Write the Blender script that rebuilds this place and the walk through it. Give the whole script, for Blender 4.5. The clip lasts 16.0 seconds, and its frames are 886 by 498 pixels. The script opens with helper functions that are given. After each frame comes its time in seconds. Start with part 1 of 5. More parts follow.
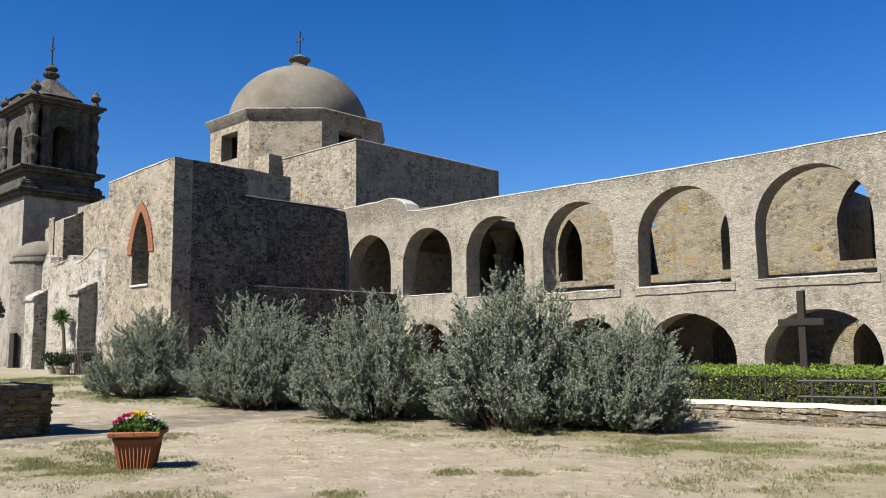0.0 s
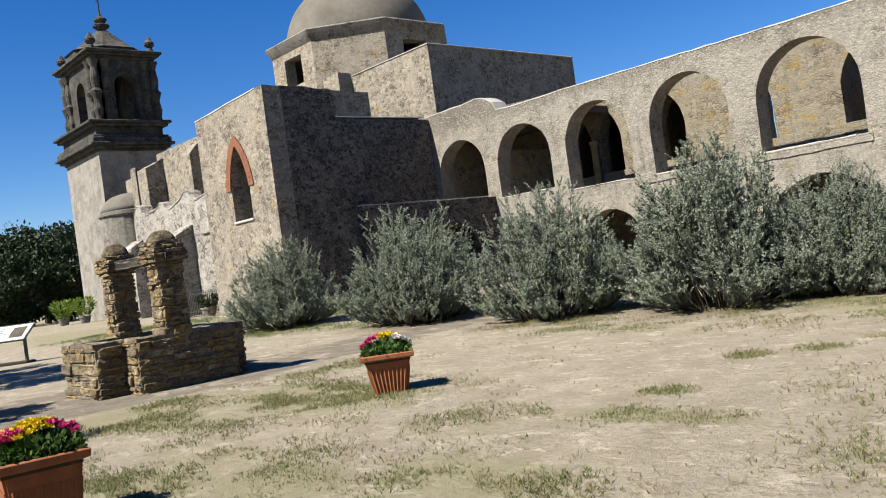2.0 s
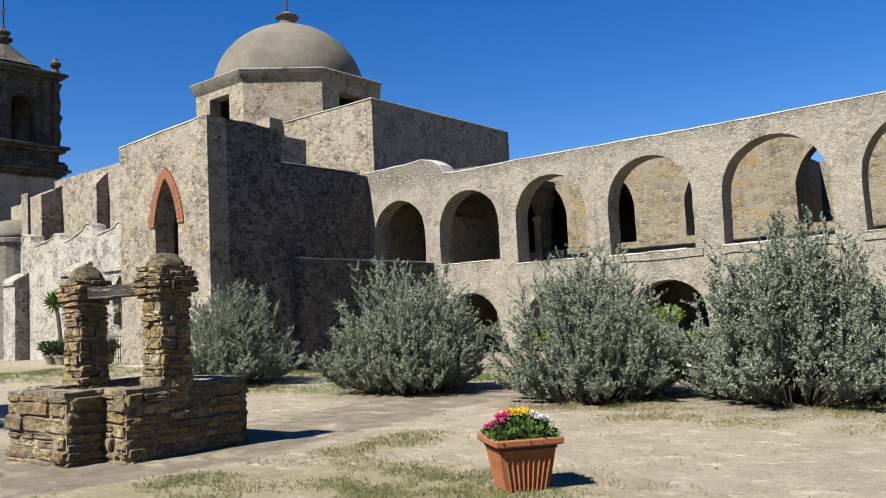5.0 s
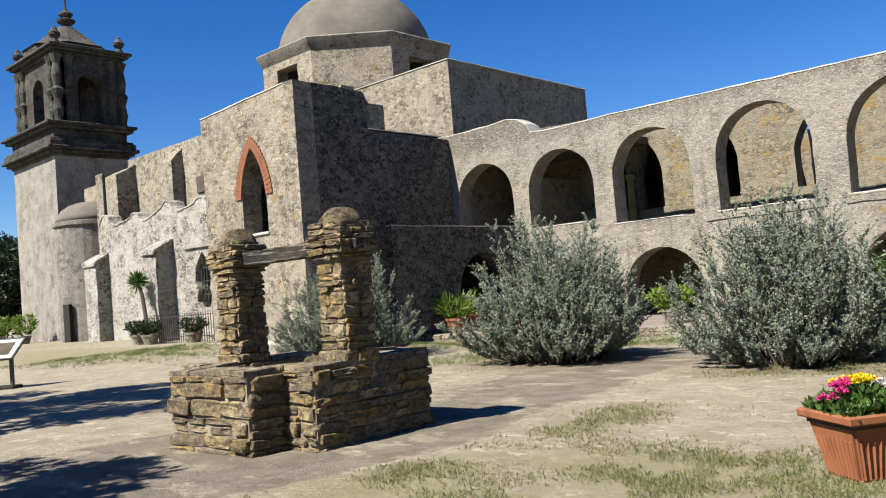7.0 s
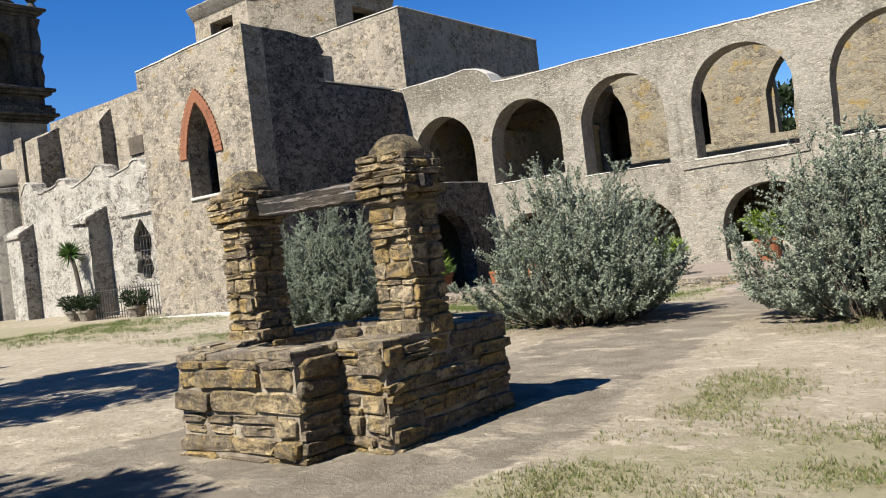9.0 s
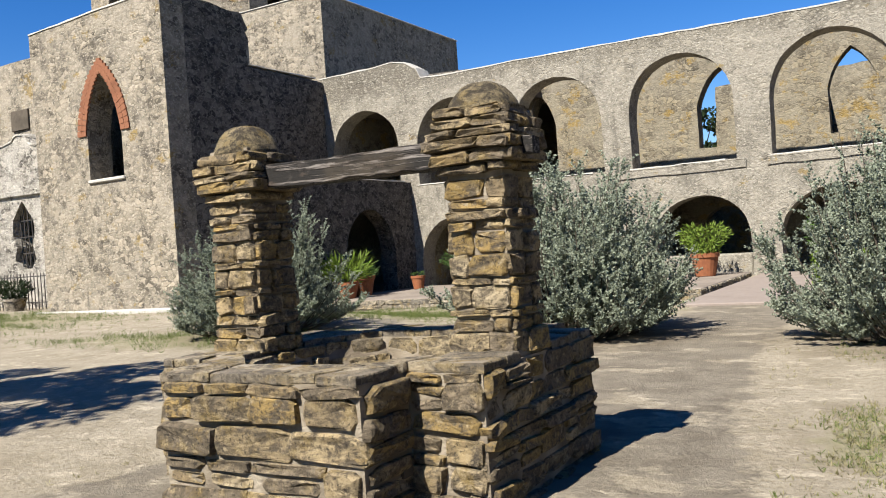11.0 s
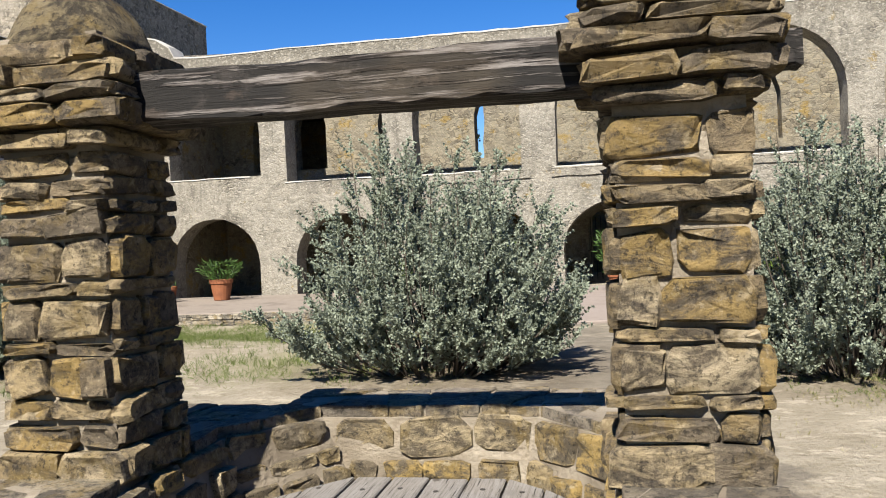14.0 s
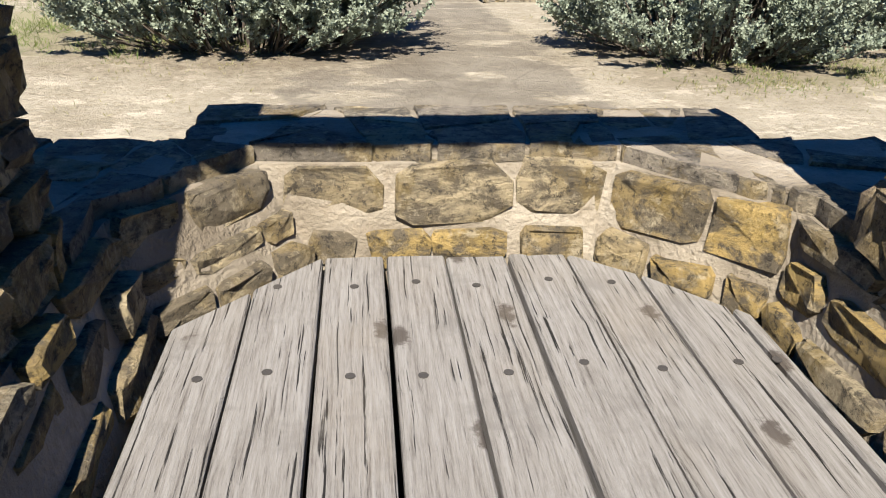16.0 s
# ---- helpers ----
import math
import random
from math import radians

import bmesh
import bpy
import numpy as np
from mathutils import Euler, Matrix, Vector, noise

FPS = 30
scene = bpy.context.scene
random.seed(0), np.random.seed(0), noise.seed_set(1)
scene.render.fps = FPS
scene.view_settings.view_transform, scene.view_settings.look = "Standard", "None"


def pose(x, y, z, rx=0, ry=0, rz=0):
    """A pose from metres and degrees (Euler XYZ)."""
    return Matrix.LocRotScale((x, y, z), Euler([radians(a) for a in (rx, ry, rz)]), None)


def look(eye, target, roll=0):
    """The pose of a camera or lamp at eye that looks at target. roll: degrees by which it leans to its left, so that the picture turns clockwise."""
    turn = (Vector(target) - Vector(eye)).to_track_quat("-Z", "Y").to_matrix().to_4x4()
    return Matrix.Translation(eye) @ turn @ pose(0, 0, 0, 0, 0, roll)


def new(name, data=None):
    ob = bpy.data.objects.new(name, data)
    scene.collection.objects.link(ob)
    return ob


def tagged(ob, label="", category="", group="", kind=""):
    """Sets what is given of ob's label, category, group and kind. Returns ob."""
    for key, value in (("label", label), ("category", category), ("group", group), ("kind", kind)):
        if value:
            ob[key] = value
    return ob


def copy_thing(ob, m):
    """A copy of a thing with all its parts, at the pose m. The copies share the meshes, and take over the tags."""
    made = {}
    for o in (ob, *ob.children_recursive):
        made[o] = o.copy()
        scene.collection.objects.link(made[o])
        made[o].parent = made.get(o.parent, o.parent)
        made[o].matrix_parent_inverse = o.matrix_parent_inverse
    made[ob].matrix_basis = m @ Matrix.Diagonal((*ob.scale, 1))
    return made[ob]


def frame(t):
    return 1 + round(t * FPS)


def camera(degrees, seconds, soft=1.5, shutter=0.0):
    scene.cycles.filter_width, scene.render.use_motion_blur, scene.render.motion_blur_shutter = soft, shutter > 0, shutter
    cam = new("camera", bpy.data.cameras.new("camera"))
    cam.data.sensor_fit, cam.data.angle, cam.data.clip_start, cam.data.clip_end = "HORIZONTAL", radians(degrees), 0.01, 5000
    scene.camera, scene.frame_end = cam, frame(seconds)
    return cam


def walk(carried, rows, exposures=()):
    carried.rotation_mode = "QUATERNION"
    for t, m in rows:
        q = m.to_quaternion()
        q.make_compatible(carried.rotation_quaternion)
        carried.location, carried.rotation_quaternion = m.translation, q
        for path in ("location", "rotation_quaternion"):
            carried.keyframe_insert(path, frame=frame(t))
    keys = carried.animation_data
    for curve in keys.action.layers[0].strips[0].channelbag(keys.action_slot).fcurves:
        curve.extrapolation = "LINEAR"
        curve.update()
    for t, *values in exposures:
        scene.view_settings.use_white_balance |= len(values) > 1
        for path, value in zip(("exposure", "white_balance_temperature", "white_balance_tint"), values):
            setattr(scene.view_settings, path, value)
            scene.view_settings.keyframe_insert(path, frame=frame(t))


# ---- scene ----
cam = camera(55.7, 16.0, soft=1.05)
METRES, EYE, TILT, LEAN, TURN = 19.7, 1.55, 0.0, 0.0, 43.7
ROWS = [
    (0.0, 0.0, 0.0, 0.0, 0.07, 6.81, 0.55),
    (0.5, -0.0324, 0.0136, -0.0008, 3.86, 3.83, 1.3),
    (1.0, -0.063, 0.0246, 0.0007, 3.19, 2.15, 4.25),
    (1.5, -0.0946, 0.0379, 0.0017, 3.14, 0.82, 6.96),
    (2.0, -0.1264, 0.0511, -0.0003, 4.22, 0.81, 7.91),
    (2.5, -0.1553, 0.0665, -0.0006, 3.67, 0.28, 8.25),
    (3.0, -0.1842, 0.0846, -0.0004, 4.8, -0.19, 7.7),
    (3.5, -0.2099, 0.1037, 0.0014, 1.28, -0.45, 6.56),
    (4.0, -0.2316, 0.1282, 0.0024, -1.95, 1.62, 4.29),
    (6.5, -0.3465, 0.2421, 0.0067, -5.33, 5.86, 2.72),
    (7.0, -0.3707, 0.2651, 0.0032, -0.86, 3.11, 4.72),
    (7.5, -0.3848, 0.2917, 0.0018, -2.42, 0.97, 5.57),
    (8.0, -0.4037, 0.3216, 0.0019, -2.99, -0.08, 5.3),
    (8.5, -0.4232, 0.3502, 0.0034, -4.49, -0.1, 6.02),
    (11.0, -0.5037, 0.4888, 0.0055, -13.52, -0.17, 4.05),
    (11.5, -0.5121, 0.517, 0.0045, -19.12, -1.35, 3.7),
    (12.0, -0.5232, 0.5466, 0.0036, -20.62, -1.56, 3.44),
    (12.5, -0.5288, 0.5759, 0.0053, -25.73, -1.94, 3.93),
    (13.0, -0.5296, 0.608, 0.0082, -28.91, -0.85, 5.01),
    (13.5, -0.5315, 0.639, 0.0104, -30.56, -0.44, 3.62),
    (14.0, -0.5271, 0.6645, 0.0094, -32.08, -0.64, 2.73),
    (14.5, -0.5207, 0.6904, 0.0099, -34.72, -1.37, 2.63),
    (15.0, -0.518, 0.7152, 0.0085, -38.94, -8.51, 2.19),
    (15.5, -0.5138, 0.739, 0.0072, -42.08, -15.46, 1.81),
    (16.0, -0.5155, 0.7579, 0.0052, -49.02, -23.69, -1.32),
]
walk(cam, [(t, pose(0, 0, EYE, TILT, LEAN, TURN) @ pose(METRES * x, METRES * y, METRES * z, 90 + pitch, roll, yaw)) for t, x, y, z, yaw, pitch, roll in ROWS], [(0.0, 1.41), (4.0, 1.41), (7.0, 1.45), (12.0, 1.52), (13.5, 1.5), (14.5, 1.68), (15.2, 1.74), (16.0, 1.88)])

# ---- world and sun ----
SUN_TRAVEL = Vector((0.14, 0.88, -1.0)).normalized()
world = bpy.data.worlds.new("sky")
world.use_nodes = True
scene.world = world
sky = world.node_tree.nodes.new("ShaderNodeTexSky")
sky.sky_type = "NISHITA"
sky.sun_disc = False
sky.sun_elevation = math.asin(-SUN_TRAVEL.z)
sky.sun_rotation = math.atan2(-SUN_TRAVEL.x, -SUN_TRAVEL.y)
sky.altitude = 600.0
sky.air_density, sky.dust_density, sky.ozone_density = 1.0, 0.0, 4.0
background = world.node_tree.nodes["Background"]
background.inputs["Strength"].default_value = 0.050
deep = world.node_tree.nodes.new("ShaderNodeHueSaturation")
deep.inputs["Saturation"].default_value = 1.36
deep.inputs["Hue"].default_value = 0.5125
world.node_tree.links.new(sky.outputs["Color"], deep.inputs["Color"])
world.node_tree.links.new(deep.outputs["Color"], background.inputs["Color"])

sun_data = bpy.data.lights.new("sun", "SUN")
sun_data.energy, sun_data.angle, sun_data.color = 5.0, radians(0.5), (1.0, 0.945, 0.85)
sun = new("sun", sun_data)
sun.matrix_world = look((0, -30, 40), Vector((0, -30, 40)) + SUN_TRAVEL)

# ---- materials ----
def material(name, roughness=0.9, metallic=0.0):
    m = bpy.data.materials.new(name)
    m.use_nodes = True
    b = m.node_tree.nodes["Principled BSDF"]
    b.inputs["Roughness"].default_value = roughness
    b.inputs["Metallic"].default_value = metallic
    b.inputs["Specular IOR Level"].default_value = 0.25
    return m, m.node_tree, b


class Nodes:
    """Short hand for node trees."""

    def __init__(self, tree):
        self.t = tree
        geo = tree.nodes.new("ShaderNodeNewGeometry")
        self.pos = geo.outputs["Position"]
        self.island = geo.outputs["Random Per Island"]
        self.normal = geo.outputs["Normal"]

    def link(self, a, b):
        self.t.links.new(a, b)

    def put(self, socket, v):
        if hasattr(v, "is_output"):
            self.link(v, socket)
        elif v is not None:
            socket.default_value = v

    def scaled(self, scale, source=None):
        n = self.t.nodes.new("ShaderNodeMapping")
        n.inputs["Scale"].default_value = scale
        self.link(source or self.pos, n.inputs["Vector"])
        return n.outputs["Vector"]

    def noise(self, scale, detail=4.0, rough=0.55, source=None, distort=0.0):
        n = self.t.nodes.new("ShaderNodeTexNoise")
        n.inputs["Scale"].default_value = scale
        n.inputs["Detail"].default_value = detail
        n.inputs["Roughness"].default_value = rough
        n.inputs["Distortion"].default_value = distort
        self.link(source or self.pos, n.inputs["Vector"])
        return n.outputs["Fac"]

    def warped(self, amount, scale, source=None):
        n = self.t.nodes.new("ShaderNodeTexNoise")
        n.inputs["Scale"].default_value = scale
        self.link(source or self.pos, n.inputs["Vector"])
        a = self.t.nodes.new("ShaderNodeVectorMath")
        a.operation = "MULTIPLY_ADD"
        self.link(n.outputs["Color"], a.inputs[0])
        a.inputs[1].default_value = (amount,) * 3
        self.link(source or self.pos, a.inputs[2])
        return a.outputs[0]

    def voronoi(self, scale, feature="F1", source=None):
        n = self.t.nodes.new("ShaderNodeTexVoronoi")
        n.feature = feature
        n.inputs["Scale"].default_value = scale
        self.link(source or self.pos, n.inputs["Vector"])
        return n.outputs

    def ramp(self, fac, *stops):
        n = self.t.nodes.new("ShaderNodeValToRGB")
        r = n.color_ramp
        while len(r.elements) < len(stops):
            r.elements.new(0.5)
        for e, (p, c) in zip(r.elements, stops):
            e.position = p
            e.color = (*c, 1) if isinstance(c, tuple) else (c, c, c, 1)
        self.link(fac, n.inputs["Fac"])
        return n.outputs["Color"]

    def mix(self, fac, a, b, mode="MIX"):
        n = self.t.nodes.new("ShaderNodeMix")
        n.data_type, n.blend_type = "RGBA", mode
        self.put(n.inputs["Factor"], fac)
        for s, v in ((n.inputs[6], a), (n.inputs[7], b)):
            self.put(s, (*v, 1) if isinstance(v, tuple) else v)
        return n.outputs[2]

    def math(self, op, a, b=0.0, clamp=False):
        n = self.t.nodes.new("ShaderNodeMath")
        n.operation, n.use_clamp = op, clamp
        self.put(n.inputs[0], a)
        self.put(n.inputs[1], b)
        return n.outputs[0]

    def bump(self, bsdf, height, strength, distance):
        n = self.t.nodes.new("ShaderNodeBump")
        n.inputs["Strength"].default_value = strength
        n.inputs["Distance"].default_value = distance
        self.link(height, n.inputs["Height"])
        self.link(n.outputs["Normal"], bsdf.inputs["Normal"])


def rubble(name, stone_a, stone_b, mortar, stain, cell=2.6, stain_from=0.52, stain_to=0.72, plaster=0.5, relief=0.05, top=None, ochre_at=0.62):
    """Rubble masonry half covered by lime plaster, with weather stains."""
    m, t, b = material(name, 0.95)
    n = Nodes(t)
    w = n.warped(0.28, 3.0)
    squash = n.scaled((1.0, 1.0, 1.6), w)
    v = n.voronoi(cell, "F1", squash)
    edge = n.voronoi(cell, "DISTANCE_TO_EDGE", squash)["Distance"]
    joint = n.ramp(edge, (0.02, 0.0), (0.075, 1.0))
    tone = n.t.nodes.new("ShaderNodeSeparateColor")
    n.link(v["Color"], tone.inputs[0])
    stones = n.ramp(tone.outputs[0], (0.10, tuple(c * 0.5 for c in stone_b)), (0.28, stone_b), (0.65, stone_a), (0.95, tuple(min(1, c * 1.35) for c in stone_a)))
    speck = n.noise(13.0, 9.0, 0.78)
    mottle = n.noise(7.0, 8.0, 0.72)
    stones = n.mix(joint, n.mix(n.ramp(n.noise(2.1, 4.0), (0.4, 0.0), (0.6, 1.0)), tuple(c * 0.3 for c in mortar), tuple(min(1, c * 1.1) for c in mortar)), stones)
    cover = n.ramp(n.noise(0.8, 8.0, 0.7), (plaster - 0.04, 0.0), (plaster + 0.12, 0.78))
    coat = n.ramp(mottle, (0.34, tuple(c * 0.68 for c in mortar)), (0.47, mortar), (0.64, tuple(min(1, c * 1.2) for c in mortar)))
    colour = n.mix(cover, stones, coat)
    ochre = n.ramp(n.noise(1.0, 9.0, 0.72, n.scaled((1, 1, 1.3))), (ochre_at, 0.0), (ochre_at + 0.05, 0.7))
    colour = n.mix(ochre, colour, (0.204, 0.135, 0.031))
    streak = n.noise(0.9, 9.0, 0.72, n.scaled((1.2, 1.2, 0.8)))
    dirt = n.math("MULTIPLY", n.ramp(streak, (stain_from, 0.0), (stain_to, 0.75)), n.ramp(mottle, (0.36, 0.1), (0.56, 1.0)))
    colour = n.mix(dirt, colour, stain)
    runs = n.ramp(n.noise(2.2, 6.0, 0.65, n.scaled((1.0, 1.0, 0.12))), (0.58, 0.0), (0.72, 0.55))
    colour = n.mix(runs, colour, tuple(c * 1.15 for c in stain))
    if top:
        sep = t.nodes.new("ShaderNodeSeparateXYZ")
        n.link(n.pos, sep.inputs[0])
        reach = n.math("ADD", n.math("DIVIDE", n.math("SUBTRACT", sep.outputs[2], top), 1.1), n.math("MULTIPLY", n.math("SUBTRACT", n.noise(1.6, 7.0, 0.7), 0.5), 2.2))
        colour = n.mix(n.ramp(reach, (0.15, 0.0), (0.75, 0.75)), colour, tuple(c * 1.9 for c in stain))
    worn = n.ramp(n.noise(1.1, 6.0, 0.65, n.scaled((1.0, 1.0, 1.3))), (0.42, 0.12), (0.58, 1.0))
    bare = n.math("SUBTRACT", 1.0, n.math("MULTIPLY", cover, 0.15))
    worn = n.math("MULTIPLY", worn, bare)
    pits = n.math("MULTIPLY", worn, n.ramp(n.noise(7.0, 9.0, 0.78), (0.55, 0.0), (0.61, 0.6)))
    colour = n.mix(pits, colour, tuple(c * 0.2 for c in mortar))
    crumbs = n.math("MULTIPLY", worn, n.ramp(speck, (0.40, 0.55), (0.47, 0.0)))
    colour = n.mix(crumbs, colour, tuple(c * 0.22 for c in mortar))
    flakes = n.math("MULTIPLY", bare, n.ramp(n.noise(9.0, 9.0, 0.78, n.scaled((1.0, 1.0, 1.4))), (0.54, 0.0), (0.58, 0.75)))
    colour = n.mix(flakes, colour, tuple(min(1, c * 1.5) for c in mortar))
    n.link(colour, b.inputs["Base Color"])
    relief_h = n.mix(cover, joint, n.ramp(mottle, (0.2, 0.3), (0.8, 1.1)))
    height = n.math("ADD", n.math("ADD", relief_h, n.math("MULTIPLY", mottle, 1.4)), n.math("MULTIPLY", speck, 1.0))
    n.bump(b, height, 0.85, relief * 0.6)
    return m


def grainy(name, a, b_, scale=8.0, roughness=0.85, relief=0.004, dark=None, dark_at=0.62, metallic=0.0, big=0.8):
    """A plain surface with grain and larger blotches."""
    m, t, b = material(name, roughness, metallic)
    n = Nodes(t)
    fine = n.noise(scale, 6.0, 0.65)
    colour = n.mix(n.ramp(fine, (0.3, 0.0), (0.7, 1.0)), a, b_)
    blot = n.noise(big, 5.0, 0.6)
    colour = n.mix(n.ramp(blot, (dark_at - 0.12, 0.0), (dark_at + 0.1, 0.8)), colour, dark or tuple(c * 0.55 for c in a))
    n.link(colour, b.inputs["Base Color"])
    n.bump(b, n.noise(scale * 3, 5.0, 0.65), 0.6, relief)
    return m


def leafy(name, a, b_, roughness=0.7, glow=0.25):
    m, t, b = material(name, roughness)
    n = Nodes(t)
    big = n.noise(1.4, 3.0)
    colour = n.mix(n.island, a, b_)
    colour = n.mix(n.ramp(big, (0.4, 0.0), (0.65, 0.35)), colour, tuple(c * 0.8 for c in a))
    n.link(colour, b.inputs["Base Color"])
    thin = t.nodes.new("ShaderNodeBsdfTranslucent")
    n.link(colour, thin.inputs["Color"])
    mixer = t.nodes.new("ShaderNodeMixShader")
    mixer.inputs[0].default_value = glow
    n.link(b.outputs[0], mixer.inputs[1])
    n.link(thin.outputs[0], mixer.inputs[2])
    n.link(mixer.outputs[0], t.nodes["Material Output"].inputs["Surface"])
    return m


def stone_material(name, ochre, grey, pale):
    """Split field stones: ochre, grey or pale by the piece, with lichen."""
    m, t, b = material(name, 0.92)
    n = Nodes(t)
    info = t.nodes.new("ShaderNodeObjectInfo")
    base = n.ramp(info.outputs["Random"], (0.0, ochre), (0.22, tuple(c * 0.72 for c in ochre)), (0.42, grey), (0.6, tuple(c * 0.6 for c in grey)), (0.78, tuple((p + q) / 2 for p, q in zip(ochre, pale))), (1.0, pale))
    layers = n.noise(7.0, 9.0, 0.74, n.scaled((1, 1, 1.7)), 0.4)
    rough = n.noise(30.0, 9.0, 0.78)
    colour = n.mix(n.ramp(layers, (0.43, 0.0), (0.56, 1.0)), tuple(c * 0.42 for c in grey), base)
    rust = n.ramp(n.noise(6.5, 6.0, 0.7), (0.52, 0.0), (0.64, 0.7))
    colour = n.mix(rust, colour, (0.151, 0.102, 0.026))
    lichen = n.ramp(n.noise(13.0, 7.0, 0.72), (0.56, 0.0), (0.66, 0.65))
    colour = n.mix(lichen, colour, tuple(c * 1.05 for c in pale))
    black = n.ramp(rough, (0.535, 0.0), (0.60, 0.75))
    chips = n.ramp(rough, (0.35, 0.4), (0.43, 0.0))
    colour = n.mix(chips, colour, tuple(min(1, c * 1.35) for c in pale))
    colour = n.mix(black, colour, (0.017, 0.015, 0.013))
    n.link(colour, b.inputs["Base Color"])
    height = n.math("ADD", n.math("MULTIPLY", layers, 1.6), n.math("MULTIPLY", rough, 0.9))
    n.bump(b, height, 1.0, 0.026)
    return m


def wood_material(name, pale, mid, dark, along=(1.0, 14.0, 14.0), cracks=0.42, ends=(0.38, 0.47, 0.60)):
    """Silver-grey weathered timber, with the grain along one axis of the object."""
    m, t, b = material(name, 0.85)
    n = Nodes(t)
    coord = t.nodes.new("ShaderNodeTexCoord").outputs["Object"]
    info = t.nodes.new("ShaderNodeObjectInfo")
    shift = t.nodes.new("ShaderNodeVectorMath")
    shift.operation = "ADD"
    n.link(coord, shift.inputs[0])
    spread = t.nodes.new("ShaderNodeVectorMath")
    spread.operation = "SCALE"
    spread.inputs[0].default_value = (7.0, 11.0, 13.0)
    n.link(info.outputs["Random"], spread.inputs["Scale"])
    n.link(spread.outputs[0], shift.inputs[1])
    src = n.warped(0.022, 2.5, shift.outputs[0])
    grain = n.noise(5.5, 9.0, 0.74, n.scaled(along, src))
    fine = n.noise(16.0, 6.0, 0.7, n.scaled(along, src))
    colour = n.ramp(grain, (ends[0], dark), (ends[1], mid), (ends[2], pale))
    colour = n.mix(n.ramp(fine, (0.30, 0.6), (0.46, 0.0)), colour, dark)
    crack = n.ramp(n.noise(5.0, 5.0, 0.6, n.scaled(tuple(a * (0.4 if a == min(along) else 1.0) for a in along), src)), (cracks - 0.075, 0.0), (cracks - 0.045, 1.0))
    colour = n.mix(crack, (0.011, 0.010, 0.009), colour)
    knots = n.voronoi(2.4, "F1", n.scaled(tuple(1.0 if a == min(along) else 2.4 for a in along), shift.outputs[0]))["Distance"]
    ragged = n.math("ADD", knots, n.math("MULTIPLY", n.math("SUBTRACT", n.noise(28.0, 6.0, 0.75, src), 0.5), 0.35))
    colour = n.mix(n.ramp(ragged, (0.09, 0.85), (0.15, 0.0)), colour, (0.039, 0.030, 0.024))
    warm = n.ramp(n.noise(2.2, 3.0, 0.5, src), (0.52, 0.0), (0.72, 0.22))
    colour = n.mix(warm, colour, (0.151, 0.117, 0.076))
    soot = n.ramp(n.noise(6.0, 7.0, 0.7, src), (0.54, 0.0), (0.66, 0.6))
    colour = n.mix(soot, colour, tuple(c * 0.8 for c in mid))
    n.link(colour, b.inputs["Base Color"])
    n.bump(b, n.math("ADD", n.math("ADD", grain, n.math("MULTIPLY", fine, 0.5)), n.math("MULTIPLY", crack, 1.0)), 0.9, 0.008)
    return m


ARCADE = rubble("lime_rubble", (0.190, 0.170, 0.134), (0.134, 0.118, 0.094), (0.226, 0.208, 0.172), (0.052, 0.046, 0.036), 3.6, 0.49, 0.66, 0.37, top=8.1)
BACKWALL = rubble("lime_rubble_ochre", (0.165, 0.140, 0.095), (0.128, 0.108, 0.076), (0.174, 0.155, 0.117), (0.062, 0.052, 0.040), 3.8, 0.54, 0.72, 0.45, ochre_at=0.545)
SACRISTY = rubble("stained_rubble", (0.219, 0.189, 0.143), (0.158, 0.137, 0.104), (0.244, 0.216, 0.171), (0.037, 0.031, 0.026), 4.2, 0.515, 0.66, 0.48, ochre_at=0.585)
# Black lichen, and darker still: the east faces' shade is put into the colour.
SHADEWALL = rubble("shaded_lichen_rubble", (0.122, 0.107, 0.087), (0.060, 0.053, 0.045), (0.155, 0.139, 0.117), (0.020, 0.018, 0.016), 4.0, 0.44, 0.60, 0.60, 0.06, ochre_at=0.75)
TURRETSTONE = rubble("grey_turret_plaster", (0.135, 0.123, 0.104), (0.090, 0.081, 0.068), (0.171, 0.158, 0.135), (0.036, 0.032, 0.027), 2.2, 0.46, 0.64, 0.42, 0.03, ochre_at=0.75)
TOWERSTONE = rubble("pale_ashlar_plaster", (0.176, 0.162, 0.138), (0.133, 0.122, 0.104), (0.219, 0.204, 0.176), (0.037, 0.031, 0.028), 1.6, 0.45, 0.64, 0.36, 0.03)
DARKSTONE = rubble("blackened_limestone", (0.052, 0.048, 0.041), (0.022, 0.020, 0.017), (0.086, 0.079, 0.067), (0.007, 0.007, 0.006), 1.9, 0.39, 0.54, 0.46, 0.05, ochre_at=0.8)
CHAPEL = rubble("white_pitted_plaster", (0.232, 0.212, 0.180), (0.096, 0.084, 0.071), (0.344, 0.324, 0.284), (0.068, 0.058, 0.048), 4.6, 0.57, 0.69, 0.46, 0.08, ochre_at=0.72)
DOME = grainy("dome_cement", (0.110, 0.098, 0.079), (0.136, 0.123, 0.101), 3.0, 0.9, 0.01, (0.074, 0.066, 0.052), 0.58, big=0.35)
COPING = grainy("lime_coping", (0.289, 0.271, 0.241), (0.351, 0.338, 0.307), 5.0, 0.9, 0.02, (0.167, 0.153, 0.131), 0.66, big=2.0)
BRICK = grainy("red_brick", (0.139, 0.053, 0.027), (0.186, 0.082, 0.044), 14.0, 0.9, 0.005)
